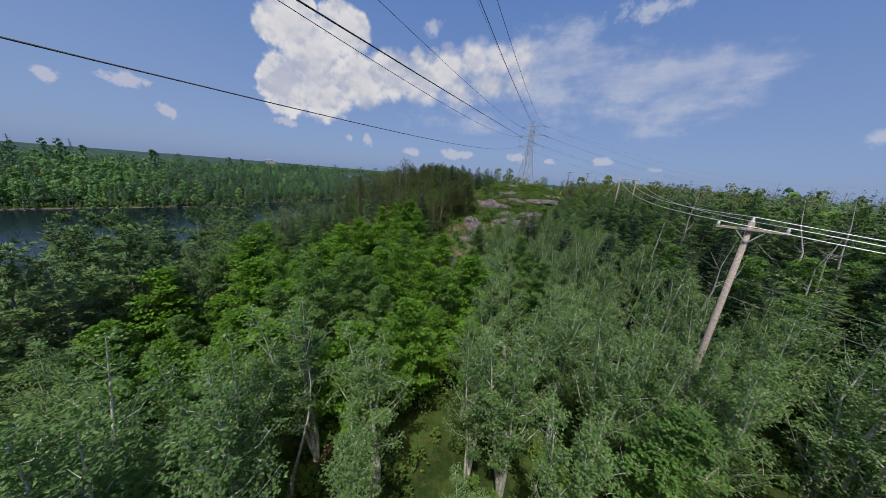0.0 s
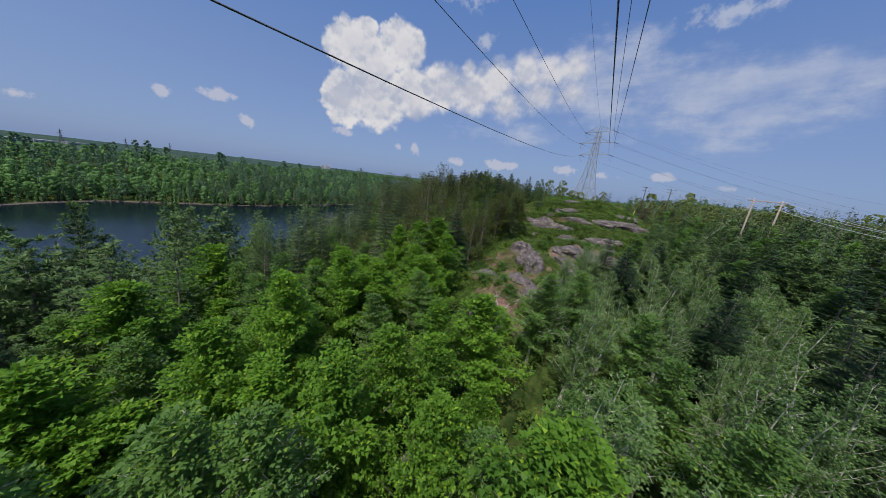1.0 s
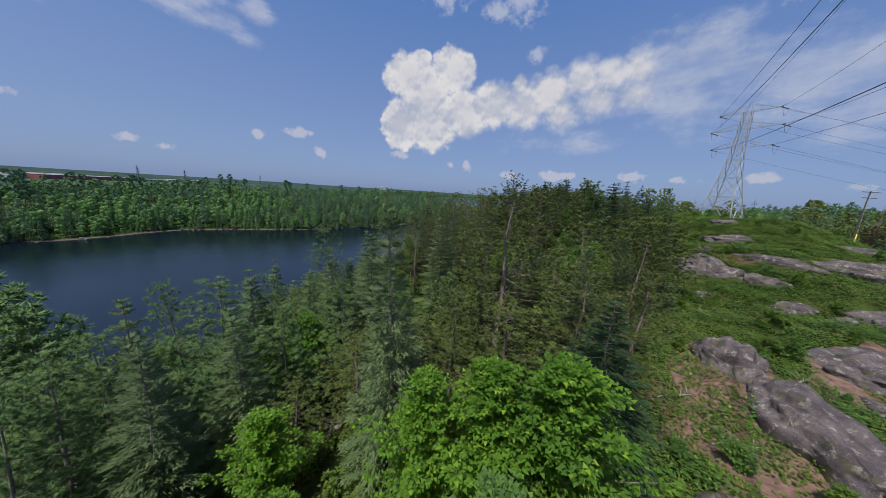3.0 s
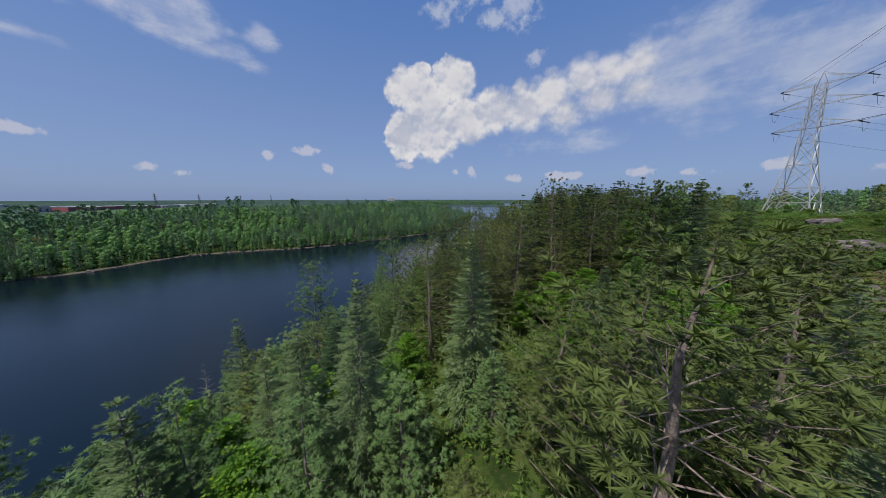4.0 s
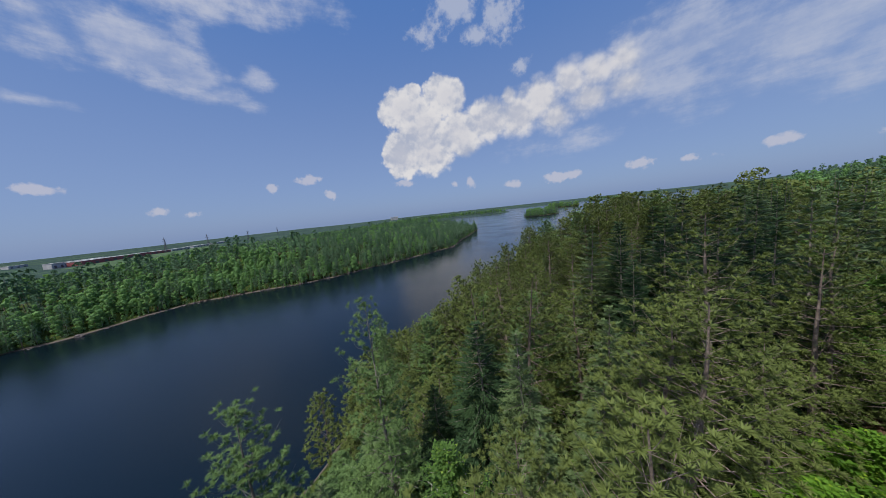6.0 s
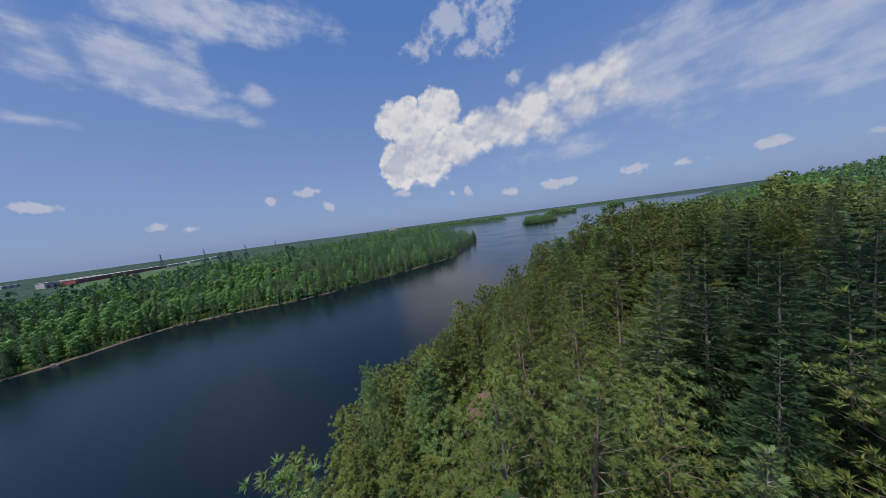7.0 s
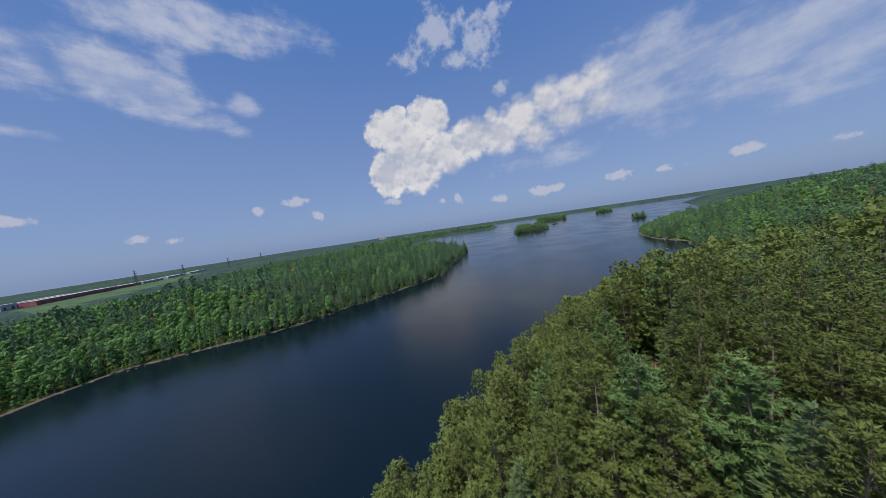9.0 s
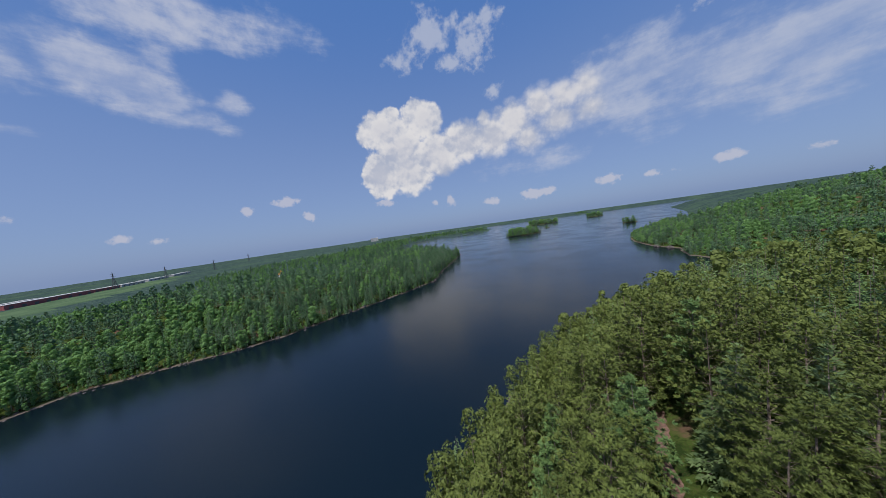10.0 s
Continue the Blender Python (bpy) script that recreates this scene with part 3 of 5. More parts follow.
def clumped(seed, tall, wide, base, leaf, count, clumps=8, ragged=0.28):
    """A tree seen from afar: rounded clumps round a stem, shingled with leaf sprays that face outwards."""
    wood, crown = Wood(seed), Wood(seed + 500)
    r = wood.r
    wood.tube([(0, 0, -0.6), (r.normal(0, 0.02) * tall, r.normal(0, 0.02) * tall, tall * 0.9)], [0.012 * tall, 0.003 * tall], 3)
    c, s = [(0, 0, tall - 0.42 * wide)], [0.42 * wide]
    for i in range(clumps):
        rel = (i + r.uniform(0, 0.9)) / clumps
        a = i * 2.4 + r.uniform(-0.5, 0.5)
        size = wide * r.uniform(0.34, 0.56) * (1.1 - 0.35 * rel)
        off = (wide - size) * (1.0 - 0.55 * rel) * r.uniform(0.7, 1.15)
        c.append((math.cos(a) * off, math.sin(a) * off, tall * (base + (0.93 - base) * rel) + 0.2 * size))
        s.append(size)
    c, s = np.array(c), np.array(s)
    pick = r.choice(len(c), count * 2, p=s ** 2 / (s ** 2).sum())
    d = unit(r, count * 2)
    at = c[pick] + d * (s[pick] * r.uniform(0.82, 1.08, count * 2))[:, None] * (1, 1, 0.85)
    deep = (np.linalg.norm(at[:, None] - c[None], axis=2) < s * 0.74).any(1)
    ok = np.where(~deep & (d[:, 2] > -0.55))[0][:count]
    at, d = at[ok], d[ok]
    along = np.cross(d, unit(r, len(at))) + d * 0.25 - np.array([0, 0, 0.25])
    size = leaf * r.uniform(0.65, 1.35, len(at))
    crown.needles(at - along * leaf * 0.4, along, d + unit(r, len(at)) * ragged, size, size * r.uniform(0.75, 1.05, len(at)))
    return wood.arrays(), crown.arrays()


def tiered(seed, tall, wide, base, leaf, count, tiers=9, ragged=0.3, taper=0.85):
    """A conifer seen from afar: a ragged cone of tiers, shingled with drooping sprays."""
    wood, crown = Wood(seed), Wood(seed + 500)
    r = wood.r
    wood.tube([(0, 0, -0.6), (0, 0, tall * 0.97)], [0.011 * tall, 0.0015 * tall], 3)
    rel = 1 - np.sqrt(r.uniform(0, 1, count))
    tier = np.floor(rel * tiers)
    step = rel * tiers - tier
    a = r.uniform(0, 2 * math.pi, count)
    lobe = 1 + ragged * np.sin(a * 3 + tier * 2.1) * np.cos(a * 2 - tier * 1.3) + r.normal(0, 0.06, count)
    reach = wide * ((1 - rel) ** taper + 0.03) * lobe * (1.12 - 0.42 * step)
    out = np.stack([np.cos(a), np.sin(a), 0 * a], 1)
    at = out * (reach * 0.72)[:, None] + np.stack([0 * a, 0 * a, tall * (base + (1 - base) * rel)], 1)
    along = out + np.array([0, 0, -0.3]) + unit(r, count) * 0.35
    size = leaf * r.uniform(0.7, 1.3, count) * (0.5 + 0.6 * (1 - rel))
    crown.needles(at, along, out * 0.5 + np.array([0, 0, 1.0]) + unit(r, count) * 0.35, size, size * r.uniform(0.55, 0.85, count))
    return wood.arrays(), crown.arrays()


# species: builder, leaf material, bark material, label, category
def build_kind(kind, level, seed, tall):
    """Wood and crown arrays of one tree; level 0 is the closest look, 3 the farthest."""
    simple = level > 1
    if level > 2:
        n_l, leaf = ((470, 0.78), (140, 1.55))[level - 3]
        if kind in ("aspen", "maple", "birch"):
            wide, base = {"aspen": (0.18, 0.2), "maple": (0.3, 0.08), "birch": (0.22, 0.12)}[kind]
            return clumped(seed, tall, tall * wide, base, leaf, n_l, 9 if level == 3 else 6)
        if kind == "red_pine":
            return clumped(seed, tall, tall * 0.2, 0.22, leaf * 0.9, n_l, 13 if level == 3 else 8, 0.7)
        if kind == "white_pine":
            return tiered(seed, tall, tall * 0.21, 0.06, leaf, n_l, 9, 0.45, 0.75)
        return tiered(seed, tall, tall * 0.17, 0.03, leaf, n_l, 11, 0.25)
    if kind == "aspen":
        n_l, leaf = ((8200, 0.11), (3400, 0.165), (1300, 0.3))[level]
        return broadleaf(seed, tall, tall * 0.14, 0.22, leaf, n_l, stems=(3, 2, 1)[level], branches=(48, 28, 18)[level], spray=0.03 * tall, airy=0.4 if level < 2 else 1, simple=simple, stout=1.5, steep=2.4, plate=0.75)
    if kind == "maple":
        n_l, leaf = ((13000, 0.165), (5600, 0.245), (1500, 0.42))[level]
        return broadleaf(seed, tall, tall * 0.27, 0.16, leaf, n_l, branches=(46, 32, 22)[level], spray=0.054 * tall, airy=1, simple=simple, plate=0.3, steep=1.35)
    if kind == "birch":
        n_l, leaf = ((11000, 0.125), (5000, 0.19), (1400, 0.34))[level]
        return broadleaf(seed, tall, tall * 0.19, 0.2, leaf, n_l, branches=(42, 28, 18)[level], spray=0.04 * tall, airy=0.7 if level < 2 else 1, simple=simple, plate=0.45)
    if kind == "red_pine":
        needle, tufts, per, whorls, thin = ((0.24, 12, 34, 16, 0.19), (0.38, 9, 24, 15, 0.3), (0.5, 6, 11, 13, 0.46))[level]
        return red_pine(seed, tall, tall * 0.225, 0.12, needle, tufts, per, whorls, thin=thin, simple=simple, inner=0.3, limbs=True, peak=0.6)
    if kind == "white_pine":
        needle, tufts, per, whorls, thin = ((0.26, 16, 32, 17, 0.2), (0.4, 14, 22, 15, 0.32), (0.52, 7, 12, 13, 0.5))[level]
        return red_pine(seed, tall, tall * 0.24, 0.05, needle, tufts, per, whorls, flat=0.06, thin=thin, simple=simple, inner=0.16, lift=0.2, fan=0.3)
    needle, per, whorls, thin = ((0.29, 90, 30, 0.36), (0.44, 42, 26, 0.42), (0.64, 15, 20, 0.52))[level]
    return spruce(seed, tall, tall * (0.19 if kind == "spruce" else 0.22), 0.04, needle, per, whorls, droop=0.35 if kind == "spruce" else 0.12, thin=thin, simple=simple)


KINDS = {
    "aspen": (ASPEN, PALE_BARK, "slender aspen with pale bark and grey-green fluttering leaves", "tree"),
    "maple": (MAPLE, GREY_BARK, "bushy young maple with bright yellow-green leaves", "tree"),
    "birch": (BIRCH, PALE_BARK, "upright birch with fresh green leaves and pale stem", "tree"),
    "red_pine": (RED_PINE, PINE_BARK, "tall red pine with olive-green needle tufts and bare lower bole", "tree"),
    "white_pine": (WHITE_PINE, GREY_BARK, "broad white pine with layered blue-green boughs", "tree"),
    "spruce": (SPRUCE, GREY_BARK, "narrow green spruce with drooping boughs", "tree"),
    "fir": (FIR, GREY_BARK, "dark green balsam fir with dense level boughs", "tree"),
}
TALL = {"aspen": 13.5, "maple": 10.5, "birch": 11.5, "red_pine": 18.0, "white_pine": 17.0, "spruce": 15.0, "fir": 14.0}
VARIETY = (3, 4, 4, 4, 4)
bank = {}
for i, kind in enumerate(KINDS):
    for level in range(5):
        for j in range(VARIETY[level]):
            bank[kind, level, j] = build_kind(kind, level, 1000 * i + 100 * level + j, TALL[kind])
meshes = {}
for (kind, level, j), ((wv, wq), (cv, cq)) in bank.items():
    if level < 2:
        meshes[kind, level, j] = (quad_mesh("trunk", wv, wq, [KINDS[kind][1]], smooth_shade=True), quad_mesh("crown", cv, cq, [KINDS[kind][0]]))


def plant(kind, level, x, y, tall, turn, tilt=0.0, j=0, girth=1.0):
    """One tree as a thing of its own, standing on the ground."""
    s = tall / TALL[kind]
    tree = new(kind + "_tree")
    tree.matrix_world = pose(x, y, float(height(x, y)) - 0.1, tilt, tilt * 0.6, turn) @ Matrix.Diagonal((s * girth, s * girth, s, 1))
    trunk, crown = meshes[kind, level, j % VARIETY[level]]
    part("trunk", trunk, None, tree)
    part("crown", crown, None, tree)
    return tagged(tree, KINDS[kind][2], KINDS[kind][3], group=kind.replace("_", " ") + " trees")


def woods(name, trees, label, leaf=None):
    """A stand of trees too many to count, as one mesh per stand. Trees: kind, level, x, y, height, turn, variety."""
    mats, verts, quads, index, base = [], [], [], [], 0
    ground_z = height([t[2] for t in trees], [t[3] for t in trees])
    for (kind, level, x, y, tall, turn, j), gz in zip(trees, ground_z):
        c, s = math.cos(turn), math.sin(turn)
        k = tall / TALL[kind]
        g = k * (1.3 if kind == "red_pine" and level == 2 else 1.0)
        m = np.array([[c * g, -s * g, 0], [s * g, c * g, 0], [0, 0, k]])
        for which, (v, q) in enumerate(bank[kind, level, j % VARIETY[level]]):
            mat = (KINDS[kind][1], (leaf or {}).get(kind, KINDS[kind][0]))[which]
            if mat not in mats:
                mats.append(mat)
            verts.append(v @ m.T + (x, y, gz - 0.1))
            quads.append(np.where(q < 0, -1, q + base))
            index.append(np.full(len(q), mats.index(mat)))
            base += len(v)
    me = quad_mesh(name, np.concatenate(verts), np.concatenate(quads), mats, np.concatenate(index))
    return tagged(new(name, me), label, "forest", kind="stuff")


# ---- where the woods stand ----
track = np.array([row[1:4] for row in PATH])
steps = np.linspace(0, 10, 101)
way_x, way_y, way_z = (np.interp(steps, [row[0] for row in PATH], track[:, i]) for i in range(3))
OPEN = [(3, 42), (-3, 44), (-4, 62), (-1, 72), (2, 84), (7, 94), (12, 112), (20, 132), (28, 158), (36, 180), (50, 192), (70, 186), (68, 160), (54, 132), (48, 110), (40, 93), (32, 82), (24, 75), (15, 67), (9, 58), (6, 48)]
r = np.random.RandomState(11)


def species(x, y, p, q):
    """Which tree grows where, by stretches of the plan; p and q are chances."""
    if y < 34 and (x > 1.0 + 0.1 * y or (x < -2 and y < 16)):
        if x > 26:
            return ("fir", "fir", "fir", "spruce", "birch")[int(p * 5)]
        return "aspen" if p < 0.93 else "birch"
    if x > 12 and y < 110:
        if x < 32:
            return "aspen" if p < 0.75 else ("birch", "spruce", "fir")[int(q * 3)]
        return ("spruce", "white_pine", "fir", "birch", "fir", "white_pine")[int(p * 6)]
    if x > 4 and y < 62:
        return "aspen" if p < 0.8 else "birch"
    if -30 < x < 6 and 108 < y < 142:
        if x > -23:
            return "fir" if p < 0.75 else "spruce"
        return "red_pine" if p < 0.6 else ("spruce", "white_pine")[int(q * 2)]
    if y < 62 and x > -27:
        return "maple" if p < 0.62 else ("birch", "birch", "maple")[int(q * 3)]
    if y < 80 and x <= -27:
        return ("white_pine", "spruce", "fir", "white_pine", "birch", "spruce", "white_pine", "maple")[int(p * 8)]
    if y < 118 and x < -34:
        return ("white_pine", "spruce", "fir", "white_pine", "red_pine", "fir", "spruce")[int(p * 7)]
    if y < 118:
        return ("red_pine", "spruce", "red_pine", "white_pine", "red_pine", "red_pine", "birch" if q < 0.4 else "fir")[int(p * 7)]
    if x > 10:
        return ("red_pine", "spruce", "fir", "white_pine", "fir")[int(p * 5)]
    return "red_pine" if p < 0.86 else ("spruce", "white_pine", "birch")[int(q * 3)]


# bare ground: a clearing on the slope and a footpath under the pines
TRAIL = [(-51.5, 141), (-50, 149.5), (-46.5, 149), (-43, 136), (-45, 133), (-48, 136)]
TRACK = [(-26.0, 149), (-25.1, 160), (-25.6, 172), (-24.2, 187), (-19.8, 199), (-17.6, 198), (-21.9, 186), (-23.5, 172), (-23.0, 160), (-24.0, 150)]
PATCH = [(-15.2, 154.8), (-15.0, 157.2), (-12.4, 156.6), (-12.2, 154.6)]
LOW = [(-22, 88), (-20, 99), (-9, 107), (-2, 107), (-1, 95), (-5, 82), (-9, 79), (-15, 82)]
LANE = [(-52, 150), (-54, 139), (-47, 124), (-41, 110), (-36, 110), (-39, 124), (-42, 138), (-45, 150)]

# trees that stand out: kind, x, y, height of the top over the lake, girth
MARKED = [
    ("spruce", -17.2, 63.0, 57.0, 0.95), ("red_pine", -12.5, 72.0, 58.0, 1.9), ("spruce", -50.1, 81.0, 45.4, 0.9), ("white_pine", -52.8, 94.4, 48.8, 1.25), ("spruce", -32.7, 81.4, 52.5, 1.05),
    ("spruce", -27.4, 74.5, 53.6, 1.1), ("spruce", -21.7, 82.0, 56.5, 1.0), ("maple", -28.7, 83.8, 46.0, 0.9), ("white_pine", -61.7, 127.2, 42.7, 0.8), ("spruce", -23.7, 100.0, 51.9, 1.1),
    ("spruce", -69.7, 91.7, 32.0, 1.0), ("spruce", -39.8, 60.0, 48.3, 1.0), ("white_pine", -40.0, 47.6, 49.1, 0.95), ("fir", -45.2, 41.7, 50.0, 1.0), ("fir", -48.5, 43.0, 48.5, 1.0),
    ("white_pine", -60.8, 48.5, 47.4, 0.8), ("birch", -16.5, 53.0, 47.5, 1.2), ("maple", 0.8, 34.0, 45.0, 0.75), ("maple", 3.4, 48.6, 43.0, 0.8), ("maple", -11.0, 30.0, 46.6, 1.3),
    ("birch", -9.0, 41.0, 46.8, 1.1), ("maple", -18.5, 26.0, 47.5, 1.3), ("maple", -24.0, 33.0, 48.0, 1.3), ("maple", -15.0, 37.0, 47.5, 1.2), ("birch", -21.0, 44.0, 48.0, 1.2), ("maple", -28.0, 24.0, 46.0, 1.2),
    ("maple", -5.0, 52.0, 44.6, 0.8), ("birch", -9.0, 60.0, 46.3, 0.9), ("birch", -1.5, 45.0, 44.5, 0.9), ("white_pine", -32.0, 52.0, 48.0, 0.9), ("spruce", -28.0, 61.0, 49.5, 1.0),
    ("spruce", -21.0, 104.0, 53.5, 1.0), ("red_pine", -14.7, 110.3, 57.0, 1.1), ("red_pine", -3.0, 109.5, 61.0, 1.1), ("spruce", -1.0, 100.5, 56.0, 1.1), ("fir", 1.5, 110.0, 61.5, 1.0), ("spruce", -12.5, 89.0, 51.5, 1.2), ("red_pine", -8.5, 108.5, 60.0, 1.1),
    ("fir", 4.0, 118.0, 58.5, 0.9), ("white_pine", 9.0, 128.0, 58.0, 0.9), ("red_pine", -4.5, 82.0, 53.0, 1.0), ("birch", -5.5, 110.5, 56.0, 1.1), ("fir", -16.5, 121.5, 57.0, 1.2), ("red_pine", -23.5, 121.0, 54.0, 1.1), ("red_pine", -16.0, 129.0, 58.5, 1.2), ("spruce", -27.3, 97.0, 50.5, 1.0), ("red_pine", -15.3, 101.0, 55.0, 1.1),
    ("spruce", -33.5, 90.3, 45.5, 1.1), ("spruce", -48.8, 55.2, 47.5, 1.1), ("white_pine", -42.5, 64.8, 47.4, 1.0), ("spruce", -68.8, 87.7, 33.0, 0.9), ("birch", -1.5, 121.7, 57.0, 1.4), ("white_pine", -70.8, 135.9, 34.6, 0.9),
    ("red_pine", -78.0, 161.3, 22.6, 0.9), ("red_pine", -69.0, 164.6, 27.8, 1.0), ("red_pine", -16.0, 136.3, 56.0, 1.4), ("red_pine", -29.4, 148.8, 50.0, 1.3), ("red_pine", -37.0, 165.1, 47.0, 1.2), ("red_pine", -50.0, 161.7, 38.0, 1.2),
    ("aspen", 5.5, 13.5, 49.4, 1.15), ("aspen", 10.0, 17.5, 49.2, 1.2), ("aspen", -7.5, 8.5, 50.0, 1.1), ("aspen", -10.5, 11.0, 50.0, 1.1), ("aspen", 13.5, 14.0, 49.8, 1.0), ("aspen", 3.0, 19.0, 47.0, 1.1),
    ("aspen", 14.8, 11.2, 50.2, 1.0), ("aspen", 16.5, 13.6, 50.0, 1.0), ("aspen", 19.0, 15.5, 50.4, 1.0), ("aspen", 11.0, 13.0, 50.0, 1.0),
]
placed = []
for kind, x, y, top, girth in MARKED:
    tall = top - float(height(x, y))
    girth *= (TALL[kind] / tall) ** 0.5
    d = float(np.min(np.hypot(track[:, 0] - x, track[:, 1] - y)))
    plant(kind, 0 if d < 26 else 1, x, y, tall, r.uniform(0, 360), r.uniform(-2, 2), r.randint(9), girth)
    placed.append((x, y, 5.0 if girth > 1.5 else 2.3))

cell = 4.4
cx, cy = np.meshgrid(np.arange(-112, 175, cell), np.arange(-22, 470, cell))
cx, cy = (cx + r.uniform(-1.5, 1.5, cx.shape)).ravel(), (cy + r.uniform(-1.5, 1.5, cy.shape)).ravel()
ex, ey = np.meshgrid(np.arange(27, 80, 4.6), np.arange(-4, 112, 4.6))
cx, cy = np.concatenate([cx, (ex + r.uniform(-1.6, 1.6, ex.shape)).ravel()]), np.concatenate([cy, (ey + r.uniform(-1.6, 1.6, ey.shape)).ravel()])
land = inside_distance(cx, cy, NEAR)
clear = inside_distance(cx, cy, OPEN)
bare = np.maximum(np.maximum(inside_distance(cx, cy, TRAIL), inside_distance(cx, cy, TRACK) - np.where(cx < -23, -1.4, 0)), inside_distance(cx, cy, LANE)) > -0.7
gz = height(cx, cy)
chance, other, grow = r.uniform(0, 1, cx.size), r.uniform(0, 1, cx.size), r.normal(1, 0.17, cx.size)
low = inside_distance(cx, cy, LOW) > 0
stand, sites = [], []
for x, y, dl, dc, g, p, q, k, short, empty in zip(cx, cy, land, clear, gz, chance, other, grow, low, bare):
    if empty or dl < 2.0 or g < 0.8 or dc > -0.8 or (y < -8 and abs(x) < 6):
        continue
    if y > 112 and q > 0.56:
        continue
    if any(math.hypot(x - a, y - b) < c for a, b, c in placed):
        continue
    kind = ("maple", "birch", "spruce", "birch", "maple")[int(p * 5)] if short else species(x, y, p, q)
    tall = TALL[kind] * k
    if kind == "red_pine":
        tall *= 0.85 + 0.2 * min(max((y - 70) / 60, 0), 1)
    if x < -16 and y < 88:
        conifer = kind in ("spruce", "white_pine")
        tall = min(tall * (1.3 if conifer else 1.0), 44.5 - g + 4.0 * p + (2.0 if conifer else -1.0))
    if x < -40 and 60 < y < 122:
        tall = min(tall, (11.0 if y < 90 else 7.0) + 4.5 * p)
    if x > -36 and 84 < y < 210:
        tall = min(tall * (1.3 if x > -20 else 1.1), (59.0 + 4.5 * p if x > -20 else 53.5 + 7.0 * p) - g)
        if kind in ("maple", "birch", "aspen"):
            tall = min(tall, 9.0)
    if dc > -14 and y > 70:
        tall = min(tall, (63.5 - 3.5 * (1 - p) if x < 0.632 * (y - 67) - 22 else 54.5 + 2.0 * p) - g)
    if tall < 3.0:
        continue
    if dc > -6 and x > 24:
        tall *= 0.8
    if x > 2 and 20 < y < 60:
        tall = min(tall, 47.5 + 2.5 * p + max(0, x - 14) * 0.15 - g)
    elif x > 2 and 60 <= y < 76:
        tall = min(tall, 49.0 + 2.5 * p + max(0, x - 24) * 0.16 - g)
    elif x > 24 and y < 110:
        tall = min(tall, 49.5 + 2.5 * p + max(0, x - 24) * 0.16 - g)
    if short:
        tall = min(tall, 5.0 + 3.5 * q)
    tall *= (0.58 + 0.42 * min(dl / 34, 1)) if y < 122 else (0.9 + 0.1 * min(dl / 34, 1))
    near = np.hypot(way_x - x, way_y - y)
    flat = float(near.min())
    if flat < 22:
        tall = min(tall, float(way_z[near.argmin()]) - g - 10.0 + 0.32 * flat)
        if tall < 3.0:
            continue
    d = float(np.sqrt(near ** 2 + (way_z - g - tall * 0.8) ** 2).min())
    sites.append((d, kind, x, y, tall, p, q))
tally = {kind: 0 for kind in KINDS}
for d, kind, x, y, tall, p, q in sorted(sites):
    if d < 58 and tally[kind] < 280:
        tally[kind] += 1
        plant(kind, 0 if d < 30 else 1, x, y, tall, q * 360, (p - 0.5) * 5, int(q * 97), (0.9 + 0.4 * p) * (1.2 if kind == "red_pine" else 1.0) * min(1.4, (TALL[kind] / tall) ** 0.5))
    elif d < 84:
        stand.append((kind, 2, x, y, tall, q * 6.28, int(p * 97)))
    elif d < 120 or q < 0.62:
        stand.append((kind, 3 if d < 170 else 4, x, y, tall * (1 if d < 120 else 1.08), q * 6.28, int(p * 97)))
for i in range(0, len(stand), 700):
    woods("woods", stand[i:i + 700], "dense mixed wood of pine, spruce and birch on the ridge")


def undergrowth(name, count, reach, lo, hi, leaf, seed, label):
    """Knee-high to man-high leafy brush on the forest floor along the way."""
    rr = np.random.RandomState(seed)
    x, y = rr.uniform(-70, 60, count), rr.uniform(0, 215, count)
    near = np.min(np.hypot(x[:, None] - way_x[::5], y[:, None] - way_y[::5]), 1)
    off = np.maximum(np.maximum(inside_distance(x, y, OPEN), inside_distance(x, y, TRAIL)), inside_distance(x, y, TRACK))
    ok = (near < reach) & (off < 0.3) & (inside_distance(x, y, NEAR) > 3) & (wave(x, y, 9, seed) + rr.uniform(-0.8, 0.8, count) > -0.75)
    x, y = x[ok], y[ok]
    z = height(x, y)
    tall = rr.uniform(lo, hi, x.size)
    k = 60
    w = Wood(seed)
    for a, b, c, t in zip(x, y, z, tall):
        w.tube([(a, b, c - 0.1), (a + rr.normal(0, 0.12), b + rr.normal(0, 0.12), c + t * 0.8)], [0.02, 0.006], 3)
    stems = sum(len(q) for q in w.q)
    d = unit(rr, x.size * k)
    rel = rr.uniform(0.25, 1.0, x.size * k)
    spread_out = np.repeat(tall, k) * 0.42 * (1.15 - rel)
    at = np.repeat(np.stack([x, y, z], 1), k, 0) + d * (1, 1, 0.2) * spread_out[:, None]
    at[:, 2] += np.repeat(tall, k) * rel
    size = leaf * rr.uniform(0.6, 1.4, len(at))
    w.needles(at, d * (1, 1, 0.4), d * 0.5 + (0, 0, 1.0), size, size * 0.8)
    v, q = w.arrays()
    index = np.where(np.arange(len(q)) < stems, 0, 1)
    return tagged(new(name, quad_mesh(name, v, q, [GREY_BARK, SHRUB], index)), label, "plants", kind="stuff")


undergrowth("undergrowth", 12500, 42, 0.6, 2.4, 0.22, 71, "green leafy brush and ferns on the forest floor")

